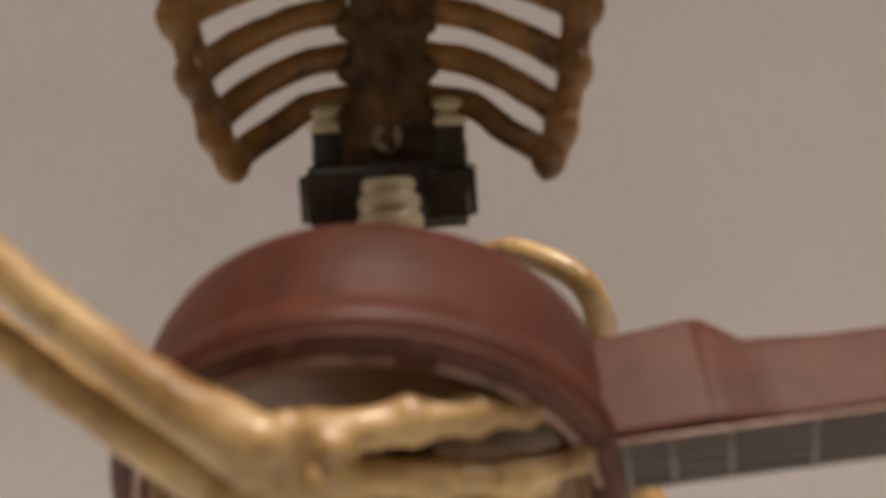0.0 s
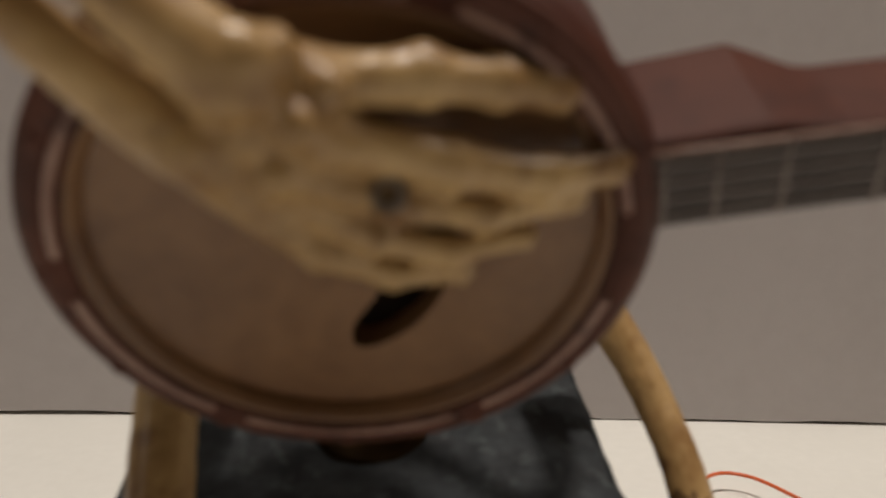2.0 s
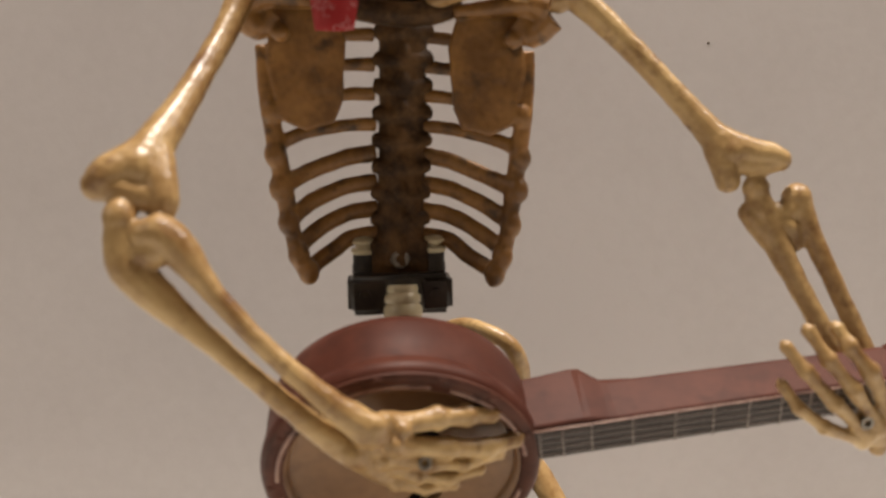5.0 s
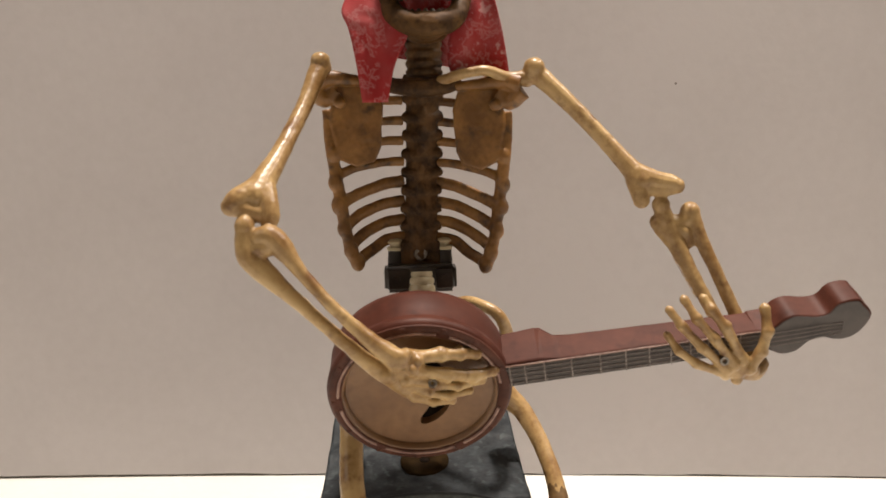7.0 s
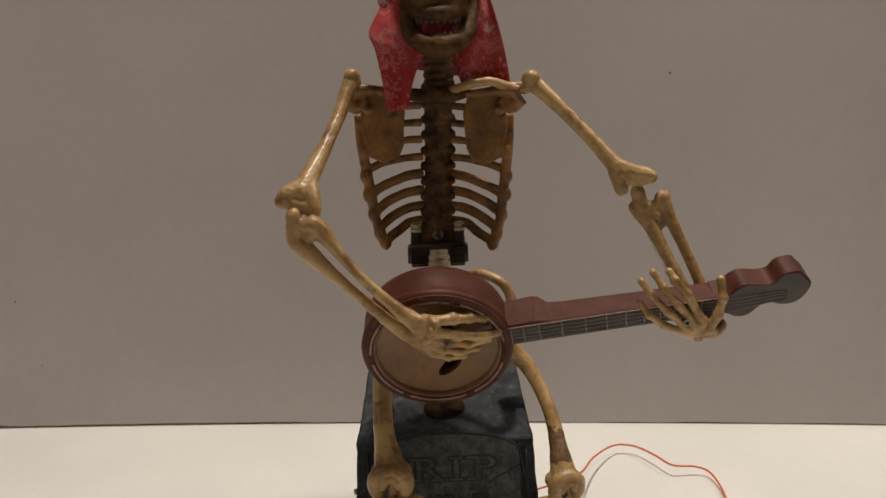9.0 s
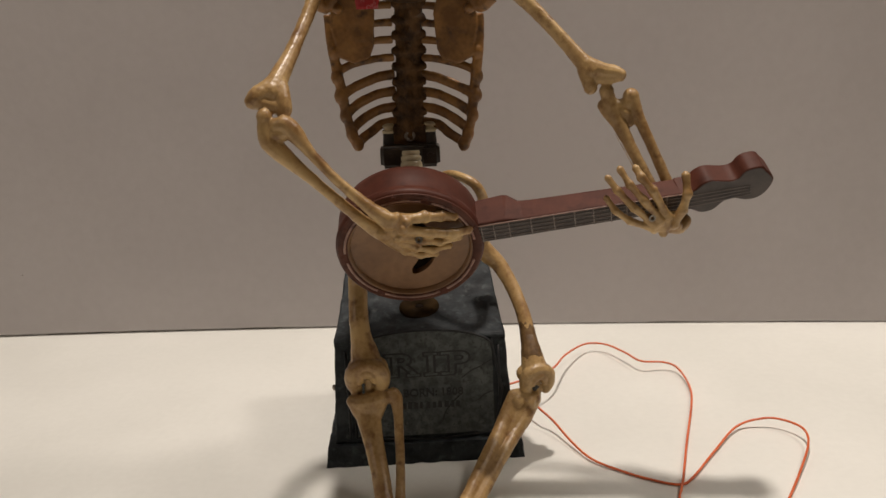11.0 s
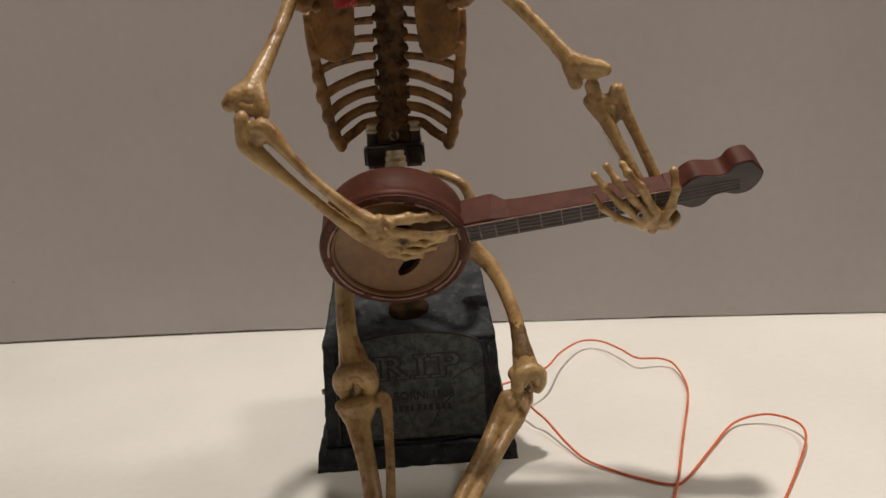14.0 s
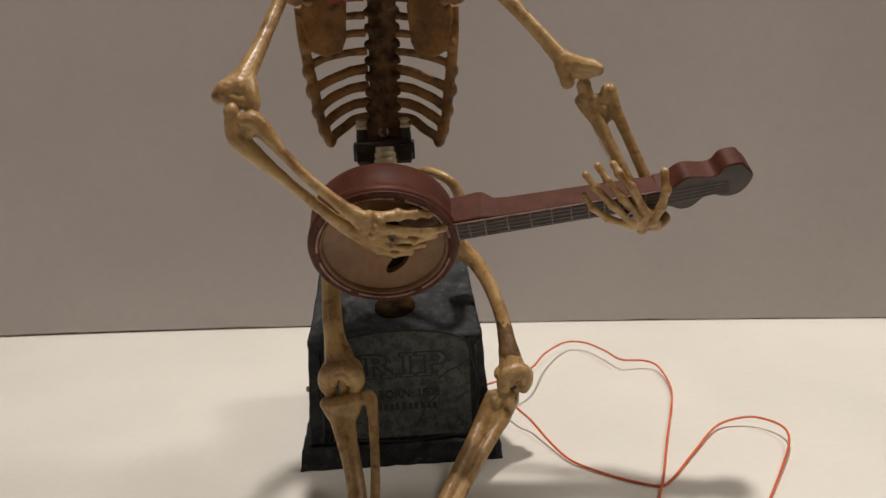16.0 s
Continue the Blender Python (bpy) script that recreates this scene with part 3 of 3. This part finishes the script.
    bone(bm, [(114.6, -15, 238, 3.8), (116.5, -15, 231, 4.6), (120.5, -16, 222, 4.6), (125.6, -19, 210.4, 3.7), (131.8, -22.5, 197.6, 3.3), (137.0, -25, 187.0, 3.2), (143, -27, 174, 3.4), (149, -31, 165, 3.8)], 12, 5)
    bone(bm, [(113.2, -14, 229.6, 3.8), (116, -15, 226, 4.2), (120, -16, 221, 4.0)], 12, 3)
    bone(bm, [(128.6, -14.5, 234.4, 4.8), (130.3, -15.5, 229, 4.2), (132.6, -17, 222.5, 3.6), (137.6, -20, 210.6, 3.1), (144.9, -24, 192.7, 3.1), (148, -26.5, 184, 3.3), (152, -30, 171, 3.6), (154, -35, 165, 4.4)], 12, 5)
    bone(bm, [(117, -15, 230, 4.2), (123, -15, 229.5, 3.8), (128, -15, 231, 4.2)], 12, 3)
    bone(bm, [(121, -15.5, 227, 4.0), (126, -16, 224, 3.8), (127.5, -17, 219.5, 2.6)], 12, 3)
    tube(bm, [(118.4, -21, 214.1, 0.5), (123, -24, 205, 0.45), (128, -27, 195, 0.5)], 6, 3)
    bone(bm, [(154.5, -37, 165, 4.2), (150, -42, 163, 4.0), (145, -45, 164, 3.6)], 12, 3)
    # fretting hand: knuckles below the neck, fingers up across the fretboard
    for x, y, z, r in ((140, -46.5, 161.5, 2.8), (144.6, -46.5, 165.2, 3.0), (137.1, -49, 166.5, 2.7), (141.1, -49, 169.6, 2.8), (134.5, -47.5, 163.6, 2.6), (148, -46, 165.4, 2.8)):
        ball(bm, x, y, z, r)
    digit(bm, [(141, -50, 171.5), (131.4, -54.5, 187.6), (125.2, -53.5, 195), (122.6, -50.5, 200)], 2.8)
    digit(bm, [(137, -51, 169.5), (126.7, -54.8, 182.4), (118.9, -54.5, 191.4), (113.9, -51, 200)], 2.6)
    digit(bm, [(134, -50.5, 167.5), (121.5, -54.3, 178.3), (112.4, -54, 188.4), (107.4, -51, 195.4)], 2.5)
    digit(bm, [(133.5, -49, 164.8), (119.4, -52.8, 170.9), (111.3, -53, 177.1), (106.7, -51, 184.2)], 2.3)
    digit(bm, [(145, -48.5, 167), (149, -51.5, 175), (150.9, -53, 184.5), (150.2, -51, 195)], 3.0)
    for a in ((141, -50, 171.5), (137, -51, 169.5), (134, -50.5, 167.5), (133.5, -49, 164.8)):
        bone(bm, [(*a, 2.3), (141, -47.5, 165, 2.8)], 10, 2)
    # pelvis crests and thighs
    bone(bm, [(8, 42, 172, 5.0), (22, 36, 184, 3.4), (33, 24, 184.5, 3.1), (42, 20, 178, 3.3), (46, 30, 162, 4.0), (45, 44, 140, 5.4)], 12, 4)
    bone(bm, [(-4, 42, 172, 5.0), (-16, 36, 180, 3.4), (-26, 30, 178, 3.1), (-33, 28, 166, 3.6), (-34, 40, 140, 5.4)], 12, 4)
    bone(bm, [(45, 50, 131, 6.6), (49, 50, 126, 6.4), (56, 48, 119, 5.4), (63.8, 39, 105.5, 4.8), (69.2, 26.5, 90.5, 4.7), (71.2, 17.5, 78, 5.4), (72.3, 11, 68.5, 7.0), (73.5, 7, 60, 8.6)], 14, 5)
    bone(bm, [(-34, 46, 138, 6.0), (-37.4, 23, 131, 5.8), (-37.2, 9, 117, 6.0), (-36.8, -2, 105, 6.2), (-35.8, -8, 94, 6.6), (-34.5, -10, 86, 8.4), (-33, -13, 78, 9.6)], 14, 5)
    # knees: forked condyles with a gap, kneecap ridge
    for (cx, cy, cz, s, tw) in ((-33, -15, 72.5, 1.0, 0.0), (74, 5, 55, 0.88, 0.3)):
        m = Matrix.Translation(V(cx, cy, cz)) @ pose(0, 0, 0, 6, 0, math.degrees(tw))

        def k(x, y, z):
            return tuple((m @ V(x * s, y * s, z * s)) * 1000)
        bone(bm, [(*k(-7.4, -2, -10), 4.0 * s), (*k(-9.2, -2.5, -3.5), 5.0 * s), (*k(-7.6, -3, 4), 5.2 * s), (*k(0, -3.2, 7.6), 5.0 * s), (*k(7.6, -3, 4), 5.2 * s), (*k(9.2, -2.5, -3.5), 5.0 * s), (*k(7.4, -2, -10), 4.0 * s)], 12, 4)
        bone(bm, [(*k(-4.6, -5.0, -2.5), 2.4 * s), (*k(-3.2, -6.0, 2), 2.6 * s), (*k(0, -6.4, 3.6), 2.8 * s), (*k(3.2, -6.0, 2), 2.6 * s), (*k(4.6, -5.0, -2.5), 2.4 * s)], 12, 3)
        bone(bm, [(*k(-6.5, 6, 1), 6.2 * s), (*k(6.5, 6, 1), 6.2 * s)], 12, 2)
        bone(bm, [(*k(0.5, -1, -5), 2.7 * s), (*k(0.5, -2.5, -11), 2.8 * s), (*k(0, -3, -19), 3.2 * s)], 10, 3)
        bone(bm, [(*k(-5, 7, -6), 4.6 * s), (*k(5, 7, -6), 4.6 * s)], 12, 2)
    # shins: flared heads with a rounded outer knob
    bone(bm, [(-43, -20, 56.5, 4.0), (-38.5, -21, 56, 5.2), (-33, -21.5, 56.5, 5.6), (-27.5, -21, 57.5, 5.2), (-22, -20, 58, 4.2)], 12, 4)
    bone(bm, [(-42, -20, 55, 4.2), (-39, -21, 50, 4.6), (-35, -23, 45, 4.8)], 12, 3)
    bone(bm, [(-25, -20, 56, 4.2), (-28, -21, 50, 4.6), (-31, -23, 45, 4.8)], 12, 3)
    bone(bm, [(-33.5, -20.5, 53, 8.2), (-33.5, -23, 46.5, 7.8), (-31, -32, 35.5, 6.2), (-27, -48, 22, 5.6), (-24.5, -64, 10, 5.6)], 14, 4, (1, 0, 0), 0.8)
    bone(bm, [(-17.5, -19.5, 59.5, 4.4), (-16, -20.5, 56, 4.2), (-15.2, -24, 48, 3.2), (-15, -34, 33.5, 2.9), (-15, -48, 21, 2.9), (-15.5, -64, 9.5, 3.2)], 12, 4)
    bone(bm, [(-22, -74, 4.4, 4.0), (-21, -66, 6.0, 4.8), (-20, -60, 5.4, 4.6)], 12, 3)
    bone(bm, [(59.5, 2, 41.5, 5.6), (55, -3.5, 35.5, 5.4), (48.2, -14, 27.5, 5.0), (36.5, -34, 17, 4.8), (26.5, -54, 9.5, 4.8), (20.5, -66, 5.6, 5.0)], 14, 4)
    bone(bm, [(71, 2, 39.5, 5.2), (65.5, -5, 31.5, 4.6), (56.5, -15, 23.8, 4.3), (44, -34, 14.8, 4.0), (33, -54, 8.2, 4.0), (27, -66, 5, 4.2)], 12, 4)
    bone(bm, [(59.5, 2, 43, 5.0), (65.5, 1.5, 43.5, 5.6), (71.5, 2, 41.5, 5.2)], 12, 3)
    ball(bm, 61, -3, 42, 4.0, 3.4, 4.2)
    ball(bm, 64.5, -1, 36.5, 4.4, 3.6, 4.4)
    bone(bm, [(62.5, -2, 36, 4.0), (58, -8, 30.5, 3.8), (52, -15, 25, 3.2)], 10, 3)
    ball(bm, 69, -3, 40.5, 3.8, 3.4, 4.2)
    bone(bm, [(18, -76, 4.2, 4.0), (21, -68, 5.4, 4.6), (26, -62, 4.8, 4.4)], 12, 3)
    # toes on the table
    for x0, d, y0 in ((-21, -1, -4), (18, 1, -6)):
        for i in range(5):
            x = x0 + d * (i - 2) * 3.2
            digit(bm, [(x0 + d * (i - 2) * 1.6, y0 - 70, 3.8), (x, y0 - 84, 3.0), (x + d * (i - 2) * 0.5, y0 - 93, 2.4)], 1.9)
    return fused(bm, 0.56, 0.2, 0.005, 4)


def build_ribs():
    bm = bmesh.new()
    for s, cx in ((-1, 1.0), (1, 2.0)):
        drop = 0 if s < 0 else -3
        # upper ribs, short, run behind the shoulder blades
        for i, z in enumerate((291, 281, 271, 260.5)):
            tube(bm, [(cx + s * 7, 23, z + drop * 0.3, 2.6), (cx + s * 18, 21, z - 0.3 + drop * 0.6, 2.3), (cx + s * 33, 16, z - 3 + drop, 2.5), (cx + s * 41, 13, z - 7 + drop, 2.4)], 10, 4, (0, 0, 1), 0.7)
        # lower ribs sag outwards to the cut side
        for i, (z, e, ez) in enumerate(((250.5, 37.5, 240), (240.5, 36.5, 228), (231, 35, 217.5), (222, 32, 209.5))):
            tube(bm, [(cx + s * 7, 24, z + drop * 0.3, 3.2), (cx + s * 17, 23, z - 1.2 + drop * 0.6, 3.1), (cx + s * (e - 9), 20, z - 5 + drop, 3.1), (cx + s * (e - 3), 16, (z + ez) / 2 - 2.5 + drop, 3.2), (cx + s * e, 13, ez + 1 + drop, 3.2)], 10, 5, (0, 0, 1), 0.75)
        # side wall with scalloped rib ends
        tube(bm, [(cx + s * 44, 13, 287 + drop, 2.4), (cx + s * 43, 13, 272 + drop, 3.0), (cx + s * 41, 13, 256 + drop, 3.2), (cx + s * 39, 13, 242 + drop, 3.2), (cx + s * 37, 13, 228 + drop, 3.0), (cx + s * 35, 13, 217 + drop, 2.8), (cx + s * 33, 13, 211.5 + drop, 2.8)], 12, 5)
        for x, z in ((43.5, 265), (43, 251), (42, 240), (39.5, 228), (36.5, 217), (33.5, 211)):
            ball(bm, cx + s * (x - 2.0), 12, z + drop, 3.8, 3.6, 4.8)
        # shoulder blade
        blade = [(-41, 301), (-30, 303), (-20, 300), (-16.5, 288), (-18, 268), (-21, 261), (-30, 258.5), (-38, 262), (-42, 280)]
        blade = [(cx + s * -x , z + drop) for x, z in blade]
        prism(bm, blade, -1.6, 1.6, Matrix.Translation(V(0, 11, 0)) @ pose(0, 0, 0, 90, 0, 0))
        tube(bm, [(cx + s * 18, 7, 299 + drop, 2.4), (cx + s * 30, 5, 300 + drop, 3.0), (cx + s * 42, 3, 301 + drop, 4.2), (cx + s * 49, 1, 299 + drop, 5.0)], 12, 4)
        tube(bm, [(cx + s * 40, 6, 296 + drop, 4.5), (cx + s * 44, 4, 291 + drop, 4.0), (cx + s * 50, 1, 296 + drop, 4.2)], 12, 4)
        ball(bm, cx + s * 37, 4, 290 + drop, 3.2, 2.4, 3.2)
    return fused(bm, 0.58, 0.25, 0.006, 4)


def build_spine():
    bm = bmesh.new()
    for i in range(10):
        z = 217 + i * 9.2
        x = 1.2 + 0.042 * (z - 217)
        ball(bm, x, 16, z, 9.2, 7, 4.6)
        tube(bm, [(x - 9.5, 15, z + 1.5, 2.6), (x, 11, z, 3.2), (x + 9.5, 15, z + 1.5, 2.6)], 10, 3)
        ball(bm, x, 9.6, z + 2, 2.5, 2.5, 4.2)
    tube(bm, [(1, 17, 211, 9.0), (3, 17, 255, 8.2), (4.6, 17, 303, 8.5)], 14, 5)
    box(bm, -9, 11, 10, 22, 206, 220)
    bm.transform(Matrix.Translation(V(0, 7, 0)))
    # breastbone bar and stacked neck rings
    tube(bm, [(-13, 10, 298, 3.6), (-5, 7, 296.5, 4.2), (5, 6, 295.5, 4.4), (14, 7, 296.5, 4.2), (22, 10, 299, 3.6)], 12, 4)
    for i in range(6):
        z = 303.5 + i * 4.6
        lathe(bm, [(0.1, 2.4), (8.4, 2.0), (9.4, 0.4), (8.6, -1.6), (0.1, -2.4)], 28, Matrix.Translation(V(5.2, 15, z)))
    return fused(bm, 0.6, 0.3, 0.004, 2)


def build_skull():
    bm = bmesh.new()
    ball(bm, 6, 16, 368, 25, 29, 24)
    ball(bm, 6, -2, 352, 18, 12, 13)
    tube(bm, [(-12, 8, 354, 4.2), (-12, 4, 343, 4.4), (-9.5, -4, 331, 5.0), (-3, -10, 325, 5.6), (6, -12, 323.5, 6.0), (15, -10, 324.5, 5.6), (21.5, -4, 330, 5.0), (24, 4, 342, 4.4), (24.5, 8, 353, 4.2)], 12, 4)
    ball(bm, 6, -6, 322, 9, 8, 5.5)
    ball(bm, 6, 4, 322, 11, 10, 6)
    tube(bm, [(-7, 2, 344, 4.6), (0, -9, 341, 4.6), (6, -11, 340.5, 4.6), (12, -9, 341, 4.6), (20, 2, 344, 4.6)], 12, 4)
    ball(bm, -5, -8, 360, 7, 4, 5)
    ball(bm, 17, -8, 360, 7, 4, 5)
    skull = fused(bm, 0.8, 0.35, 0.006, 4)
    teeth = bmesh.new()
    for i in range(-4, 5):
        w = i * 0.27
        x, y = 6 + 12.5 * math.sin(w), 1.5 - 13 * math.cos(w)
        ball(teeth, x, y, 337.6, 1.7, 1.5, 2.8)
        ball(teeth, 6 + 12.0 * math.sin(w), 1.0 - 12.5 * math.cos(w), 328.6, 1.5, 1.4, 2.2)
    return skull, teeth


def build_works():
    """Black waist bracket, its caps and the central peg."""
    bm = bmesh.new()
    box(bm, -16.5, 19.8, 2, 22, 195, 208.8)
    bmesh.ops.bevel(bm, geom=bm.edges[:], offset=0.0022, segments=3, affect="EDGES")
    lathe(bm, [(6.6, -2), (7.6, -2), (8.2, 1), (8.2, 9), (6.6, 9)], 28, Matrix.Translation(V(2.8, 5.5, 197.5)) @ pose(0, 0, 0, -12, 0, 0))
    for x in (-10.5, 14):
        lathe(bm, [(0.1, 0), (4.3, 0), (4.3, 4.5), (4.0, 5), (4.0, 8.6), (0.1, 8.6)], 24, Matrix.Translation(V(x, 13, 206.8)))
        lathe(bm, [(0.1, 0), (2.2, 0), (2.2, 1.4), (0.1, 1.4)], 16, Matrix.Translation(V(x, 2.2, 202)) @ pose(0, 0, 0, 90, 0, 0))
    bm.transform(Matrix.Translation(V(-1, 8, 0)))
    rod(bm, (74, 5, 50), (68, 4, 41), 3.4)
    cream = bmesh.new()
    for x in (-10.5, 14):
        lathe(cream, [(0.1, 8.6), (4.2, 8.6), (4.6, 9.2), (4.4, 10.4), (0.1, 10.6)], 24, Matrix.Translation(V(x, 13, 206.8)))
        lathe(cream, [(0.1, 10.4), (3.0, 10.4), (3.0, 12), (3.9, 12.3), (4.0, 13), (2.8, 14.2), (0.1, 14.6)], 24, Matrix.Translation(V(x, 13, 206.8)))
    lathe(cream, [(0.1, 10), (5.0, 10), (5.6, 8.6), (5.0, 7.4), (6.2, 6.2), (6.2, 4.4), (5.6, 3.6), (6.6, 2.2), (6.6, 0), (6.0, -12), (0.1, -12)], 28, Matrix.Translation(V(2.2, -1, 196)) @ pose(0, 0, 0, -10, 0, 0))
    cream.transform(Matrix.Translation(V(-1, 8, 0)))
    steel = bmesh.new()
    lathe(steel, [(1.3, 0.2), (1.6, 1.0), (3.0, 1.0), (3.5, 0.2), (3.5, -3), (1.3, -3)], 24, Matrix.Translation(V(1, 16.2, 213.8)) @ pose(0, 0, 0, 90, 0, 0))
    lathe(steel, [(0.8, 0), (1.1, 0.9), (1.9, 0.9), (2.2, 0), (2.2, -4), (0.8, -4)], 20, Matrix.Translation(V(3.6, -50.8, 165.8)) @ pose(0, 0, 0, 78, 0, 0))
    lathe(steel, [(0.8, 0), (1.1, 0.9), (1.9, 0.9), (2.2, 0), (2.2, -4), (0.8, -4)], 20, Matrix.Translation(V(131.6, -53.6, 172)) @ pose(0, 0, 0, 90, 0, 0))
    return bm, cream, steel


def build_figure():
    skull, teeth = build_skull()
    black, cream, steel = build_works()
    limbs = build_limbs()
    bm = gather([(limbs, 0), (build_ribs(), 1), (build_spine(), 2), (skull, 8), (teeth, 6), (black, 3), (cream, 4), (steel, 5)])
    # darker brown band across the thigh, above the knee, with a ragged edge
    for f in bm.faces:
        q = f.calc_center_median() * 1000
        if f.material_index == 0 and q.x > 60 and q.x < 90 and 68 < q.z - 5 * noise.noise(q / 3) < 87 and q.y > 4:
            f.material_index = 7
    me = mesh_of("skeleton_figure", bm, [M_BONE, M_AMBER, M_SPINE, M_BLACK, M_CREAM, M_STEEL, M_TEETH, M_BROWN, M_JAW])
    me.set_sharp_from_angle(angle=radians(50))
    ob = new("skeleton_figure", me)
    ob.matrix_world = FIG
    tagged(ob, "aged yellow-brown plastic skeleton doll seated on the gravestone, playing a banjo", "doll")


build_figure()


# ---- bandana ----
def cloth(name, left, right, parent, folds, depth, label=""):
    """A hanging strip of cotton between two edges, with lengthwise folds."""
    A, B = glide(left, 10), glide(right, 10)
    bm = bmesh.new()
    n = 18
    rows = []
    for i, (a, b) in enumerate(zip(A, B)):
        row = []
        for k in range(n + 1):
            f = k / n
            p = a + (b - a) * f
            p = p + np.array([0, depth * math.sin(folds * math.pi * f + i * 0.09) + 0.9 * noise.noise(Vector((f * 4, i * 0.22, depth))), 0])
            row.append(bm.verts.new(V(*p)))
        rows.append(row)
    for R, S in zip(rows, rows[1:]):
        for k in range(n):
            bm.faces.new((R[k], R[k + 1], S[k + 1], S[k]))
    ob = part(name, bm, M_CLOTH, parent, label)
    s = ob.modifiers.new("thickness", "SOLIDIFY")
    s.thickness = 0.0005
    return ob


def build_bandana():
    g = thing("bandana", FIG, "red cotton bandana with white paisley print tied round the doll's head", "bandana")
    bm = bmesh.new()
    bmesh.ops.create_uvsphere(bm, u_segments=40, v_segments=20, radius=1, matrix=Matrix.Translation(V(6, 16, 368)) @ Matrix.Diagonal((0.0265, 0.0305, 0.0262, 1)))
    bmesh.ops.delete(bm, geom=[v for v in bm.verts if v.co.z < 0.366 - (v.co.y - 0.016) * 0.45], context="VERTS")
    for v in bm.verts:
        v.co += v.co.normalized() * 0.0008 * noise.noise(v.co / 0.008)
    ob = part("head_wrap", bm, M_CLOTH, g)
    ob.modifiers.new("thickness", "SOLIDIFY").thickness = 0.0006
    cloth("tail", [(-20, 14, 366), (-26, 6, 348), (-33, -1, 333), (-30, -4, 323), (-27, -5, 308), (-24.5, -6, 289)], [(-8, 10, 362), (-8, 2, 345), (-3, -4, 333), (-2.5, -5, 320), (-9, -6, 306), (-12.5, -6, 289)], g, 2.2, 1.6)
    cloth("tail", [(20, 14, 366), (24, 10, 348), (22, 6, 332), (17, 8, 316), (18, 10, 304), (24, 10, 303)], [(32, 12, 366), (38, 6, 343), (42, 6, 327), (44.5, 8, 314), (46, 10, 304), (47, 10, 299)], g, 2.6, 2.0)
    cloth("drape", [(-12, 26, 356), (-10, 27, 340), (-9, 27, 326), (-8, 26, 312)], [(26, 26, 356), (25, 27, 340), (25, 27, 326), (24, 26, 306)], g, 4.0, 1.2)
    bm = bmesh.new()
    ball(bm, -21, 12, 352, 7, 6, 8)
    for v in bm.verts:
        v.co += Vector((1, 1, 0)) * 0.0012 * noise.noise(v.co / 0.005)
    part("knot", bm, M_CLOTH, g)


build_bandana()


# ---- orange wire ----
def build_wire():
    pts = [(58, 52, 16), (66, 58, 16), (76, 52, 15), (82.2, 39.9, 13), (88.8, 32, 9), (98.3, 8.5, 4), (107.6, -11, 2), (122.5, -25.2, 1.2), (137.3, -36.5, 1), (153.9, -45.2, 1.2), (164.3, -39.2, 1.5), (188, -9.9, 2), (213, 18.7, 3.5), (233.3, 21.7, 7), (245.5, 14, 8), (251.4, 1.3, 8), (247.9, -13.5, 6), (232.7, -37.9, 3), (214.3, -64.8, 1.5), (196, -90, 1)]
    other = [(58, 60, 24), (76, 66, 26), (97.2, 87.3, 23), (114.8, 131, 15), (137, 165.3, 9), (153.7, 165.3, 8), (165.4, 144, 9), (174.2, 124.2, 9), (192.3, 124, 7), (201.3, 116.2, 5), (201.6, 88, 3.5), (195.4, 61, 3), (174.5, 4.8, 3), (157.5, -42.2, 3.2), (149.4, -61.3, 1.6), (142, -84, 1)]
    bm = bmesh.new()
    tube(bm, [(*p, 0.8) for p in pts], 10, 8)
    tube(bm, [(58, 52, 16, 2.0), (66, 56, 14.5, 1.9)], 10, 2)
    ob = new("wire", mesh_of("wire", bm, M_ORANGE))
    ob.matrix_world = FIG
    tagged(ob, "thin orange insulated wire looping over the white table", "wire", "wires from the gravestone")
    bm = bmesh.new()
    tube(bm, [(*p, 0.8) for p in other], 10, 8)
    ob = new("wire", mesh_of("wire", bm, M_ORANGE))
    ob.matrix_world = FIG
    tagged(ob, "thin orange insulated wire in a wide loop behind the gravestone", "wire", "wires from the gravestone")


build_wire()
